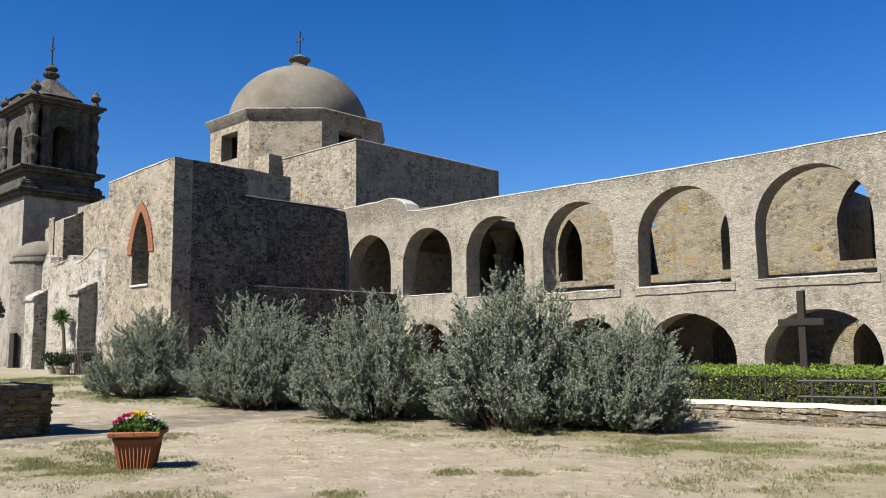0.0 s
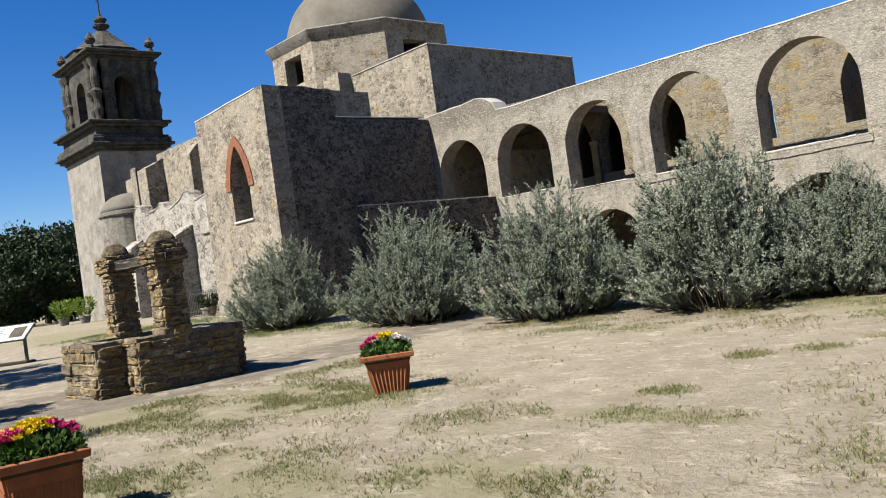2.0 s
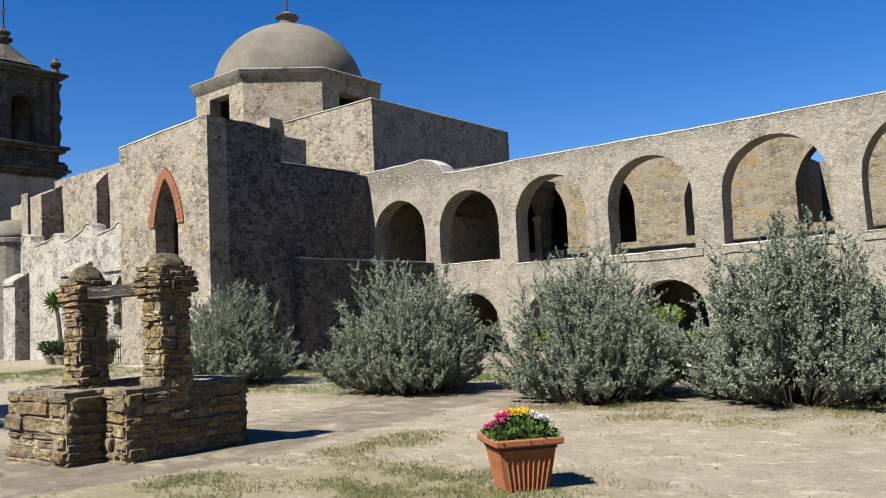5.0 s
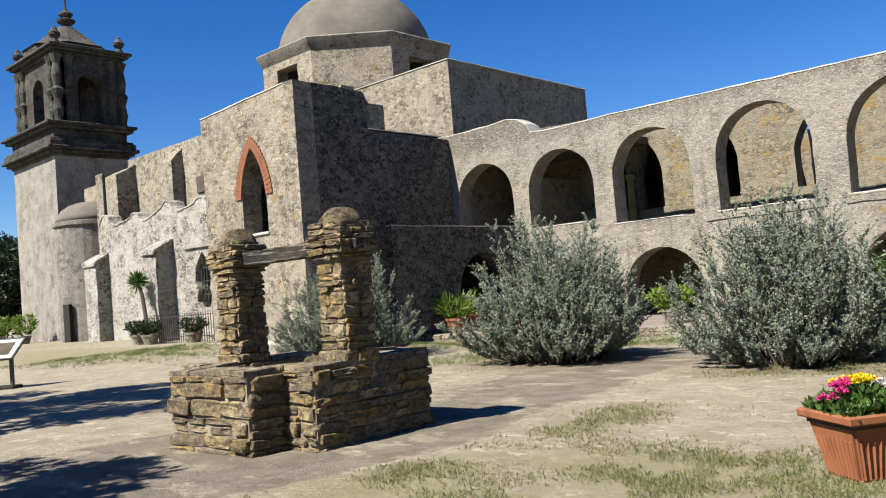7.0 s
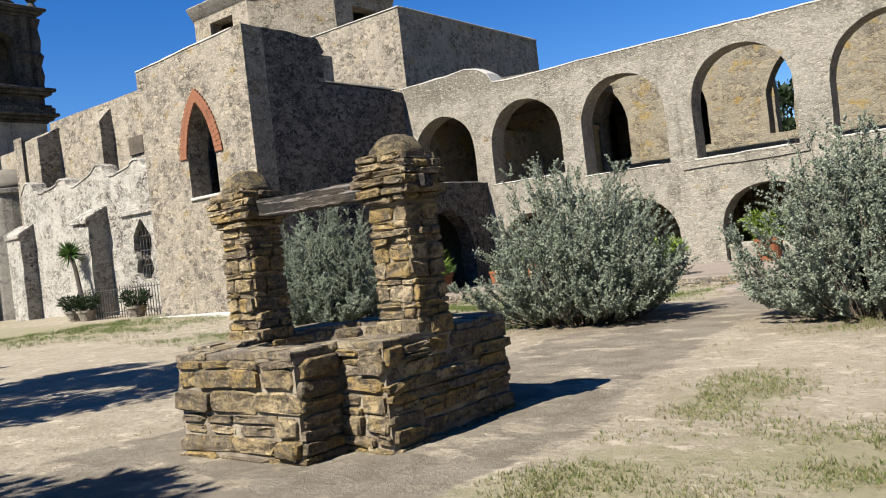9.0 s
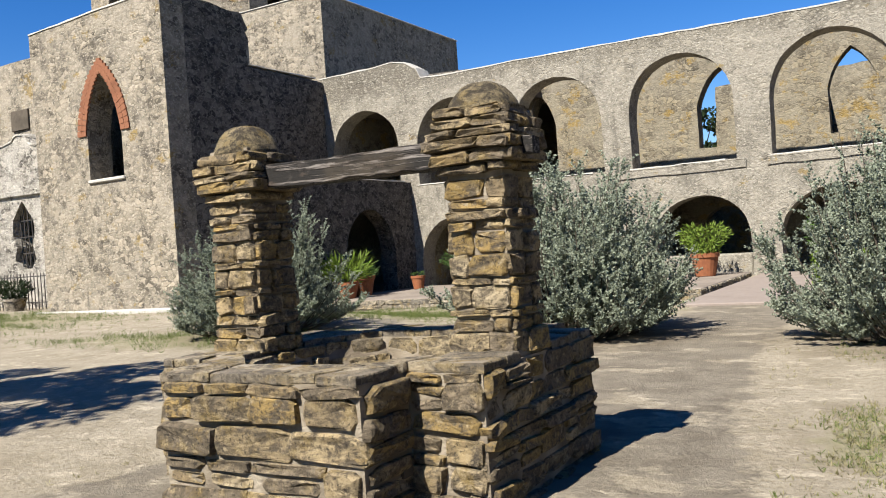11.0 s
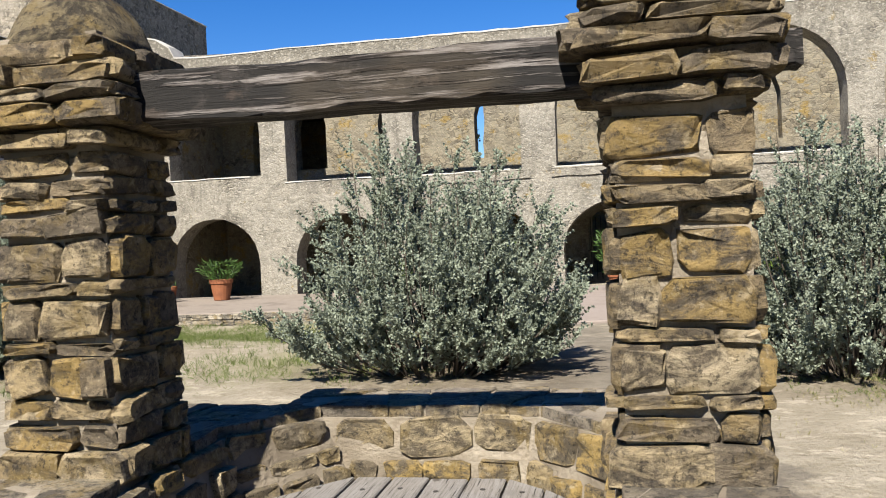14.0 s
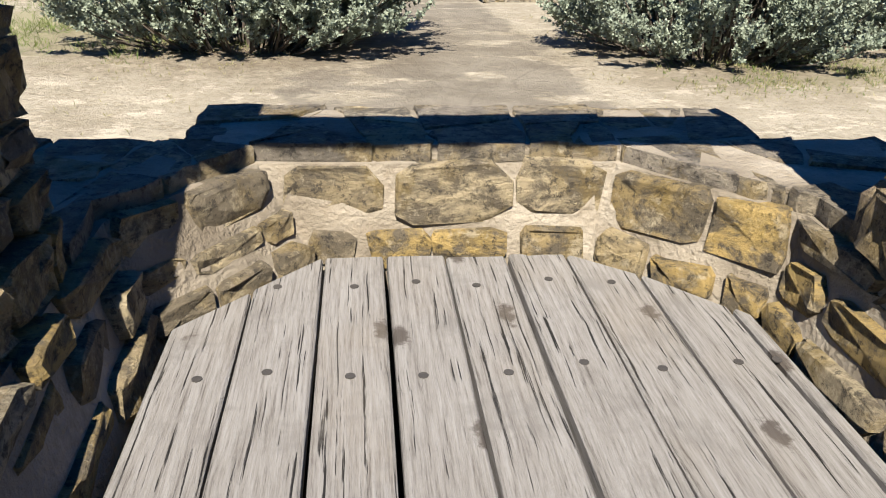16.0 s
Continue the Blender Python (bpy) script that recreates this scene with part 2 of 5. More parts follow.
STONE = stone_material("well_stone", (0.305, 0.212, 0.082), (0.195, 0.156, 0.108), (0.345, 0.282, 0.185))
INNERSTONE = stone_material("inner_field_stone", (0.330, 0.232, 0.085), (0.225, 0.182, 0.122), (0.330, 0.280, 0.195))
SLAB = stone_material("cap_slab", (0.261, 0.204, 0.117), (0.217, 0.185, 0.144), (0.304, 0.261, 0.191))
PALESTONE = stone_material("pale_field_stone", (0.261, 0.217, 0.144), (0.209, 0.187, 0.152), (0.313, 0.278, 0.217))
HEADSTONE = stone_material("lichen_stone", (0.148, 0.109, 0.048), (0.091, 0.074, 0.050), (0.174, 0.144, 0.091))
MORTAR = grainy("lime_mortar", (0.165, 0.135, 0.098), (0.285, 0.250, 0.195), 14.0, 0.95, 0.04, (0.085, 0.066, 0.045), 0.55, big=3.5)
BEAMWOOD = wood_material("weathered_beam", (0.165, 0.150, 0.139), (0.068, 0.059, 0.053), (0.009, 0.007, 0.006), (0.45, 8.0, 8.0), 0.565, (0.44, 0.49, 0.60))
PLANKWOOD = wood_material("weathered_plank", (0.200, 0.190, 0.178), (0.150, 0.138, 0.126), (0.050, 0.043, 0.037), (20.0, 0.7, 20.0), 0.435, (0.30, 0.44, 0.62))
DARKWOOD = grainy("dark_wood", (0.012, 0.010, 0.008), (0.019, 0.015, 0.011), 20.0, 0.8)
IRON = grainy("dark_iron", (0.026, 0.024, 0.023), (0.044, 0.039, 0.035), 20.0, 0.6)
STEEL = grainy("painted_steel", (0.045, 0.050, 0.050), (0.064, 0.068, 0.068), 20.0, 0.5)
TERRACOTTA = grainy("terracotta", (0.187, 0.065, 0.028), (0.231, 0.089, 0.041), 9.0, 0.8, 0.003, (0.131, 0.048, 0.023), 0.6, big=4.0)
SOILDARK = grainy("potting_soil", (0.044, 0.033, 0.024), (0.070, 0.052, 0.039), 30.0, 0.95, 0.01)
BARK = grainy("bark", (0.051, 0.040, 0.030), (0.081, 0.068, 0.053), 18.0, 0.95, 0.01)
SAGE = leafy("sage_leaf", (0.150, 0.178, 0.130), (0.285, 0.315, 0.240), 0.75, 0.3)
HEDGELEAF = leafy("hedge_leaf", (0.082, 0.137, 0.015), (0.173, 0.239, 0.040), 0.6, 0.3)
TREELEAF = leafy("oak_leaf", (0.009, 0.018, 0.005), (0.019, 0.033, 0.010), 0.6, 0.2)
GREENLEAF = leafy("garden_leaf", (0.030, 0.068, 0.012), (0.073, 0.131, 0.030), 0.55, 0.3)
STRAW = leafy("dry_grass", (0.148, 0.135, 0.061), (0.252, 0.228, 0.126), 0.8, 0.3)
LAWN = leafy("green_grass", (0.061, 0.091, 0.021), (0.144, 0.165, 0.052), 0.8, 0.3)
YELLOW = leafy("yellow_petal", (0.557, 0.383, 0.007), (0.626, 0.501, 0.021), 0.6, 0.2)
MAGENTA = leafy("magenta_petal", (0.383, 0.014, 0.118), (0.501, 0.042, 0.195), 0.6, 0.2)
WHITE = leafy("white_petal", (0.522, 0.501, 0.487), (0.592, 0.578, 0.557), 0.6, 0.2)
# Dark colour that stands in for interior shade; also the sign's picture.
SHADE = grainy("interior_shade", (0.060, 0.050, 0.037), (0.083, 0.068, 0.053), 6.0, 0.95, 0.01)
PANEL = grainy("sign_panel", (0.487, 0.501, 0.459), (0.529, 0.543, 0.501), 10.0, 0.35, 0.001)


def ground_material():
    m, t, b = material("sandy_soil", 0.97)
    n = Nodes(t)
    attr = t.nodes.new("ShaderNodeAttribute")
    attr.attribute_name = "cover"
    split = t.nodes.new("ShaderNodeSeparateColor")
    n.link(attr.outputs["Color"], split.inputs[0])
    grass, path, litter = split.outputs[0], split.outputs[1], split.outputs[2]
    fine = n.noise(14.0, 8.0, 0.7)
    mid = n.noise(1.7, 7.0, 0.65)
    sand = n.mix(n.ramp(mid, (0.35, 0.0), (0.65, 1.0)), (0.185, 0.158, 0.115), (0.258, 0.228, 0.174))
    sand = n.mix(n.ramp(fine, (0.34, 0.75), (0.5, 0.0)), sand, (0.148, 0.122, 0.083))
    crumbs = n.voronoi(26.0, "F1", n.warped(0.1, 6.0))["Distance"]
    sand = n.mix(n.ramp(n.math("MULTIPLY", crumbs, n.noise(3.0, 4.0)), (0.05, 0.4), (0.14, 0.0)), sand, (0.130, 0.108, 0.078))
    marks = n.math("MULTIPLY", n.ramp(n.noise(6.5, 7.0, 0.75, n.scaled((0.8, 1.3, 1.0))), (0.56, 0.0), (0.61, 0.65)), n.ramp(n.noise(0.9, 4.0, 0.6), (0.44, 0.0), (0.58, 1.0)))
    sand = n.mix(marks, sand, (0.085, 0.068, 0.045))
    grains = n.ramp(n.noise(22.0, 8.0, 0.78), (0.55, 0.0), (0.61, 0.4))
    sand = n.mix(grains, sand, (0.10, 0.08, 0.055))
    chalk = n.ramp(n.noise(3.2, 8.0, 0.74, n.scaled((0.85, 1.15, 1.0))), (0.56, 0.0), (0.61, 0.55))
    sand = n.mix(chalk, sand, (0.38, 0.335, 0.26))
    turf = n.mix(n.noise(9.0, 6.0, 0.7), (0.108, 0.106, 0.048), (0.195, 0.178, 0.10))
    cover = n.math("ADD", grass, n.math("MULTIPLY", n.math("SUBTRACT", n.noise(4.0, 7.0, 0.7), 0.5), 1.5))
    colour = n.mix(n.ramp(cover, (0.42, 0.0), (0.78, 0.62)), sand, turf)
    flag_a = n.mix(n.ramp(n.noise(2.3, 8.0, 0.68), (0.38, 0.0), (0.58, 1.0)), (0.106, 0.090, 0.068), (0.149, 0.129, 0.100))
    seam = n.voronoi(0.9, "DISTANCE_TO_EDGE", n.warped(0.5, 1.2))["Distance"]
    flag_a = n.mix(n.ramp(seam, (0.004, 0.3), (0.018, 0.0)), flag_a, (0.060, 0.050, 0.037))
    dust = n.ramp(n.noise(1.15, 7.0, 0.68, n.scaled((0.8, 1.25, 1.0))), (0.535, 0.0), (0.585, 0.9))
    flag_a = n.mix(dust, flag_a, sand)
    onpath = n.math("ADD", path, n.math("MULTIPLY", n.math("SUBTRACT", n.noise(2.6, 7.0, 0.7), 0.5), 0.9))
    colour = n.mix(n.ramp(onpath, (0.45, 0.0), (0.56, 1.0)), colour, flag_a)
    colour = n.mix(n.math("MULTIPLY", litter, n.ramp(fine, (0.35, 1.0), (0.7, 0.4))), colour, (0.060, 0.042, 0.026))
    n.link(colour, b.inputs["Base Color"])
    grit = n.noise(5.5, 8.0, 0.72)
    n.bump(b, n.math("ADD", fine, n.math("MULTIPLY", grit, 1.5)), 0.9, 0.03)
    return m


GROUND = ground_material()

# ---- building helpers ----
from mathutils.geometry import tessellate_polygon

rng = np.random.default_rng(7)
rnd = random.Random(11)


def mesh_object(name, verts, faces, mat, parent=None, label="", smooth=False):
    me = bpy.data.meshes.new(name)
    me.from_pydata([tuple(v) for v in verts], [], [tuple(f) for f in faces])
    me.materials.append(mat)
    if smooth:
        me.polygons.foreach_set("use_smooth", [True] * len(me.polygons))
    me.update()
    ob = new(name, me)
    ob.parent = parent
    if label:
        ob["label"] = label
    return ob


def part(name, bm, mat, parent=None, label="", smooth=False):
    me = bpy.data.meshes.new(name)
    bmesh.ops.recalc_face_normals(bm, faces=bm.faces[:])
    bm.to_mesh(me)
    bm.free()
    me.materials.append(mat)
    if smooth:
        me.polygons.foreach_set("use_smooth", [True] * len(me.polygons))
    ob = new(name, me)
    ob.parent = parent
    if label:
        ob["label"] = label
    return ob


def thing(name, label, category, m=None, group="", kind=""):
    ob = new(name)
    ob.empty_display_size = 0.2
    if m is not None:
        ob.matrix_basis = m
    return tagged(ob, label, category, group, kind)


def add_box(bm, x0, y0, z0, x1, y1, z1, bevel=0.0, jitter=0.0, taper=0.0):
    """A box in a bmesh; taper draws in the top on all sides."""
    res = bmesh.ops.create_cube(bm, size=1.0)
    vs = res["verts"]
    for v in vs:
        top = v.co.z > 0
        k = taper if top else 0.0
        v.co = Vector((x0 + k if v.co.x < 0 else x1 - k, y0 + k if v.co.y < 0 else y1 - k, z1 if top else z0))
        if jitter:
            v.co += Vector((rnd.uniform(-1, 1), rnd.uniform(-1, 1), rnd.uniform(-1, 1))) * jitter
    if bevel:
        es = list({e for v in vs for e in v.link_edges})
        bmesh.ops.bevel(bm, geom=es, offset=bevel, segments=1, affect="EDGES", profile=0.5)
    return bm


def box(*a, **k):
    return add_box(bmesh.new(), *a, **k)


def lathe(bm, profile, steps=24, cx=0.0, cy=0.0, phase=0.0):
    """A turned body from (radius, height) pairs."""
    rings = []
    for r, z in profile:
        rings.append([bm.verts.new((cx + max(r, 1e-4) * math.cos(phase + i * math.tau / steps), cy + max(r, 1e-4) * math.sin(phase + i * math.tau / steps), z)) for i in range(steps)])
    for a, b in zip(rings, rings[1:]):
        for i in range(steps):
            j = (i + 1) % steps
            bm.faces.new((a[i], a[j], b[j], b[i]))
    bm.faces.new(rings[0][::-1])
    bm.faces.new(rings[-1])
    return bm


def tube(bm, pts, r0, r1, sides=6):
    """A tapered tube along points."""
    pts = [Vector(p) for p in pts]
    rings = []
    for i, p in enumerate(pts):
        d = (pts[min(i + 1, len(pts) - 1)] - pts[max(i - 1, 0)]).normalized()
        a = d.orthogonal().normalized()
        c = d.cross(a)
        r = r0 + (r1 - r0) * i / max(1, len(pts) - 1)
        rings.append([bm.verts.new(p + (a * math.cos(k * math.tau / sides) + c * math.sin(k * math.tau / sides)) * r) for k in range(sides)])
    for a, b in zip(rings, rings[1:]):
        for k in range(sides):
            bm.faces.new((a[k], a[(k + 1) % sides], b[(k + 1) % sides], b[k]))
    bm.faces.new(rings[0][::-1])
    bm.faces.new(rings[-1])
    return bm


def worn(points, step=0.5, amount=0.04, closed=True, seed=0):
    """Resample an outline and roughen it."""
    out = []
    count = len(points) if closed else len(points) - 1
    for i in range(count):
        a, b = Vector(points[i]), Vector(points[(i + 1) % len(points)])
        k = max(1, int((b - a).length / step))
        for j in range(k):
            p = a.lerp(b, j / k)
            off = noise.noise_vector(Vector((p.x * 1.3 + seed, p.y * 1.3, seed * 1.7)))
            out.append((p.x + off.x * amount, p.y + off.y * amount))
    return out


def arch(x0, x1, base, apex, spring=None, steps=14):
    """A round-headed opening as (u, v) points."""
    cx, r = (x0 + x1) / 2, (x1 - x0) / 2
    spring = apex - r if spring is None else spring
    return [(x0, base)] + [(cx - r * math.cos(math.pi * i / steps), spring + (apex - spring) * math.sin(math.pi * i / steps)) for i in range(steps + 1)] + [(x1, base)]


def lancet(x0, x1, base, apex, rise, steps=7):
    """A pointed opening as (u, v) points."""
    cx, spring, w = (x0 + x1) / 2, apex - rise, (x1 - x0) / 2
    left = []
    for i in range(steps + 1):
        f = math.pi / 3 * i / steps
        left.append((x0 + w * (0.6 * (2 - 2 * math.cos(f)) + 0.4 * i / steps), spring + rise * math.sin(f) / math.sin(math.pi / 3)))
    right = [(2 * cx - u, v) for u, v in left[::-1][1:]]
    return [(x0, base)] + left + right + [(x1, base)]


def panel(name, outline, holes, origin, angle, thickness, mat, parent=None, label=""):
    """A thick wall from an outline with openings. u runs along angle (degrees) from origin, v is up; it goes thickness back, to the left of u."""
    loops = [outline] + list(holes)
    flat = [Vector((u, v, 0)) for loop in loops for u, v in loop]
    tris = tessellate_polygon([[Vector((u, v, 0)) for u, v in loop] for loop in loops])
    ca, sa = math.cos(radians(angle)), math.sin(radians(angle))
    ox, oy, oz = origin

    def at(p, d):
        return (ox + p.x * ca - d * sa, oy + p.x * sa + d * ca, oz + p.y)

    k = len(flat)
    verts = [at(p, 0) for p in flat] + [at(p, thickness) for p in flat]
    faces = [tuple(tr) for tr in tris] + [tuple(i + k for i in tr[::-1]) for tr in tris]
    start = 0
    for loop in loops:
        m = len(loop)
        for i in range(m):
            a, b = start + i, start + (i + 1) % m
            faces.append((a, b, b + k, a + k))
        start += m
    bm = bmesh.new()
    vs = [bm.verts.new(v) for v in verts]
    for f in faces:
        if len(set(f)) == len(f):
            try:
                bm.faces.new([vs[i] for i in f])
            except ValueError:
                pass
    return part(name, bm, mat, parent, label)


def ribbon_bm(line, width, height, origin, over):
    """A coping along a line of (u, v) points over a wall that faces south."""
    bm = bmesh.new()
    ox, oy, oz = origin
    rings = []
    for u, v in line:
        rings.append([bm.verts.new((ox + u, oy + d, oz + v + h + rnd.uniform(-0.015, 0.015))) for d, h in ((-over, 0.0), (-over * 0.6, height), (width / 2, height * 1.5), (width + over * 0.6, height), (width + over, 0.0))])
    for a, b in zip(rings, rings[1:]):
        for i in range(5):
            bm.faces.new((a[i], a[(i + 1) % 5], b[(i + 1) % 5], b[i]))
    bm.faces.new(rings[0])
    bm.faces.new(rings[-1][::-1])
    return bm


def ribbon(name, line, width, height, origin, angle, mat, parent=None, over=0.05, label=""):
    """A coping laid along a line of (u, v) points on top of a panel of that width."""
    ca, sa = math.cos(radians(angle)), math.sin(radians(angle))
    ox, oy, oz = origin
    bm = bmesh.new()
    rings = []
    for u, v in line:
        ring = []
        for d, h in ((-over, 0.0), (-over * 0.6, height), (width / 2, height * 1.6), (width + over * 0.6, height), (width + over, 0.0)):
            ring.append(bm.verts.new((ox + u * ca - d * sa, oy + u * sa + d * ca, oz + v + h + rnd.uniform(-0.015, 0.015))))
        rings.append(ring)
    for a, b in zip(rings, rings[1:]):
        for i in range(5):
            j = (i + 1) % 5
            bm.faces.new((a[i], a[j], b[j], b[i]))
    bm.faces.new(rings[0])
    bm.faces.new(rings[-1][::-1])
    return part(name, bm, mat, parent, label)


# heights of the ground: x, y, z
LEVELS = np.array([
    (0, 0, 0), (-11, 5.5, 0), (-17, 4.5, 0.05), (-17, 7.5, 0.05), (-5, 8, 0), (-19, 12.5, 0.10), (-14, 12.4, 0.08), (-28, 14.4, 0.18),
    (-34, 17.6, 0.26), (-40, 17.6, 0.34), (-60, 21, 0.5), (-73, 25, 0.5), (-110, 40, 0.5), (-30, 23.3, -0.35), (-25, 23.3, -0.35),
    (-21, 23, -0.3), (-17.3, 20, -0.12), (-17.3, 30, -0.16), (-10, 17, 0.0), (0, 17, 0.0), (-10, 31, -0.1), (10, 8, 0), (0, -20, 0), (-30, -20, 0.1), (-30, 6, 0.14), (-24, 8, 0.1)])


def ground_z(x, y):
    x, y = np.asarray(x, float), np.asarray(y, float)
    d = (x[..., None] - LEVELS[:, 0]) ** 2 + (y[..., None] - LEVELS[:, 1]) ** 2 + 1.5
    w = d ** -2.0
    return (w * LEVELS[:, 2]).sum(-1) / w.sum(-1)


def gz(x, y):
    return float(ground_z(np.array(x), np.array(y)))

# ---- ground ----
PATH_LINE = [(-17.2, 31.0, 1.55), (-17.2, 20.0, 1.45), (-16.9, 15.0, 1.0), (-17.0, 11.0, 1.25), (-16.9, 8.0, 1.5), (-17.1, 5.0, 2.3), (-17.6, 2.2, 2.2), (-19.5, -2.0, 2.0), (-23.0, -8.0, 2.0)]
GRASSY = [(-14.2, 3.4, 0.8, 2.0, 0.9), (-12.1, 5.0, 2.5, 1.2, 0.85), (-14.2, 6.9, 0.6, 1.2, 0.8), (-9.6, 1.7, 1.0, 0.6, 1.1), (-8.4, 2.3, 1.1, 0.6, 0.95), (-7.0, 3.0, 1.1, 0.6, 0.95), (-6.9, 4.9, 1.6, 0.35, 0.8),
          (-11.5, 5.0, 2.2, 1.3, 0.8), (-13.6, 3.4, 2.4, 0.9, 0.9), (-9.8, 2.6, 2.3, 0.8, 0.6), (-7.0, 2.4, 1.8, 1.0, 0.55), (-6.5, 12.5, 4.0, 2.2, 0.75), (-1.5, 11.0, 4.0, 2.8, 0.75),
          (-4.0, 6.5, 2.0, 1.5, 0.45), (-13.0, 1.3, 2.5, 1.0, 0.9), (-26.0, 12.0, 6.0, 1.6, 0.75), (-20.6, 13.6, 2.4, 2.4, 0.75), (-26.0, 19.5, 8.0, 4.5, 1.0), (-45.0, 14.5, 12.0, 4.5, 1.0), (-70.0, 20.0, 20.0, 5.0, 0.9),
          (-13.2, 11.4, 2.2, 1.2, 0.55), (-10.5, 14.0, 3.2, 2.4, 0.6), (-7.4, 7.9, 0.28, 0.28, 1.2), (-6.8, 8.4, 0.35, 0.25, 1.2), (-6.4, 9.1, 0.28, 0.22, 1.2), (-7.2, 5.9, 0.3, 0.25, 1.0), (-8.6, 0.2, 2.5, 1.2, 0.6), (-5.0, 1.6, 3.0, 0.9, 0.65), (-3.0, 4.5, 2.6, 1.2, 0.55), (-0.5, 7.0, 3.0, 2.0, 0.55), (-3.0, 9.2, 2.2, 1.4, 0.6), (-8.5, 4.2, 1.6, 0.7, 0.5), (-10.6, 10.3, 2.6, 0.8, 0.5)]
BUSHES = [(-25.7, 13.1, 2.75, 1, 140), (-18.85, 12.75, 2.95, 2, 0), (-14.0, 12.5, 2.75, 0, 200), (-10.6, 13.1, 3.0, 1, 70), (-8.8, 14.2, 2.3, 2, 250)]


def path_amount(x, y):
    best = np.zeros_like(x)
    for (ax, ay, aw), (bx, by, bw) in zip(PATH_LINE, PATH_LINE[1:]):
        dx, dy = bx - ax, by - ay
        t = np.clip(((x - ax) * dx + (y - ay) * dy) / (dx * dx + dy * dy), 0, 1)
        d = np.hypot(x - ax - t * dx, y - ay - t * dy)
        best = np.maximum(best, np.clip(0.5 + (aw + (bw - aw) * t - d) * 0.9, 0, 1))
    return best


def grass_amount(x, y):
    g = np.full_like(x, 0.03)
    for cx, cy, rx, ry, k in GRASSY:
        g = np.maximum(g, k * np.clip(1.35 - np.hypot((x - cx) / rx, (y - cy) / ry), 0, 1) * 1.1)
    g = np.where((x < -60) | (y < -14) | (x > 12), 0.55, g)
    return g


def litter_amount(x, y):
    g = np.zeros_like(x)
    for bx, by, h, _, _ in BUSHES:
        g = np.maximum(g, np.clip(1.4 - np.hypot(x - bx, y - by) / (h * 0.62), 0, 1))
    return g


xs = np.unique(np.concatenate([[-3000, -1500, -700, -400, -250, -180, -140], np.arange(-120, -40, 2.0), np.arange(-40, 3, 0.2), np.arange(3, 30, 1.5), [40, 60, 100, 200, 400, 800, 1600, 3000]]).round(3))
ys = np.unique(np.concatenate([[-3000, -1500, -700, -300, -150, -90], np.arange(-60, -8, 2.0), np.arange(-8, 32, 0.2), np.arange(32, 90, 2.0), [100, 130, 200, 400, 800, 1600, 3000]]).round(3))
gx, gy = np.meshgrid(xs, ys)
gzz = ground_z(gx, gy) + np.where(path_amount(gx, gy) > 0.4, 0.0, 0.02) * np.sin(gx * 1.7) * np.cos(gy * 1.3)
nx = len(xs)
ids = np.arange(gx.size).reshape(gx.shape)
quads = np.stack([ids[:-1, :-1], ids[:-1, 1:], ids[1:, 1:], ids[1:, :-1]], -1).reshape(-1, 4)
ground = mesh_object("ground", np.stack([gx, gy, gzz], -1).reshape(-1, 3).tolist(), quads.tolist(), GROUND, smooth=True)
tagged(ground, "sandy courtyard ground with worn flagstone path and thin dry grass", "ground", kind="structure")
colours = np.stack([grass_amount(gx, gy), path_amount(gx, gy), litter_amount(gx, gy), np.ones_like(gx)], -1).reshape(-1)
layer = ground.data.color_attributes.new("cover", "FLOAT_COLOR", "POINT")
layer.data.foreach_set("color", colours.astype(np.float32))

# raised stone-edged walk in front of the arcade
platform = thing("arcade_platform", "low raised walk edged with rubble stones along the arcade", "platform", kind="structure")
part("deck", box(-33.2, 23.75, -0.9, -19.4, 31.3, 0.0, bevel=0.02), grainy("walk_paving", (0.151, 0.124, 0.102), (0.189, 0.163, 0.136), 5.0, 0.95, 0.01), platform)
pave = thing("paved_walk", "pinkish paved walk leading to the arcade door", "pavement", kind="structure")
part("paving", box(-19.0, 19.6, -0.6, -15.75, 31.3, -0.06, bevel=0.02), grainy("pink_paving", (0.166, 0.136, 0.117), (0.196, 0.166, 0.145), 6.0, 0.95, 0.006, (0.136, 0.110, 0.090)), pave)

# ---- arcade ----
FRONT_Y, FRONT_T, BACK_Y = 31.2, 1.0, 36.0
arcade = thing("arcade_wall", "long two-storey rubble arcade wall with round arches", "wall", kind="structure")
UPPER = [(-37.35, -33.8, 4.62, 8.0), (-32.85, -29.2, 4.4, 7.95), (-28.2, -24.5, 4.1, 8.05), (-23.4, -19.6, 4.05, 8.12), (-18.4, -14.35, 4.05, 8.1), (-13.3, -9.1, 4.05, 8.2), (-8.0, -3.9, 4.05, 8.2), (-2.8, 1.2, 4.05, 8.2), (2.4, 6.4, 4.05, 8.2)]
LOWER = [(-32.95, -29.4, -0.4, 2.9), (-28.0, -24.4, -0.4, 2.87), (-22.7, -19.3, -0.4, 2.85), (-18.3, -14.3, -0.45, 2.88), (-13.2, -9.1, -0.4, 2.88), (-7.9, -3.8, -0.4, 2.88), (-2.7, 1.3, -0.4, 2.88)]
top_line = [(-37.9, 9.78), (-36.4, 9.8), (-35.0, 9.82), (-33.9, 9.9), (-33.2, 9.76), (-32.65, 9.4), (-32.45, 9.0), (-31.5, 8.93), (-28, 8.97), (-22, 8.9), (-16, 8.86), (-10, 8.9), (0, 9.0), (9, 9.0)]
outline = [(-37.9, -0.6)] + [(9, -0.6)] + worn(top_line[::-1], 0.45, 0.05, closed=False, seed=3) + [(-37.9, 9.75)]
holes = []
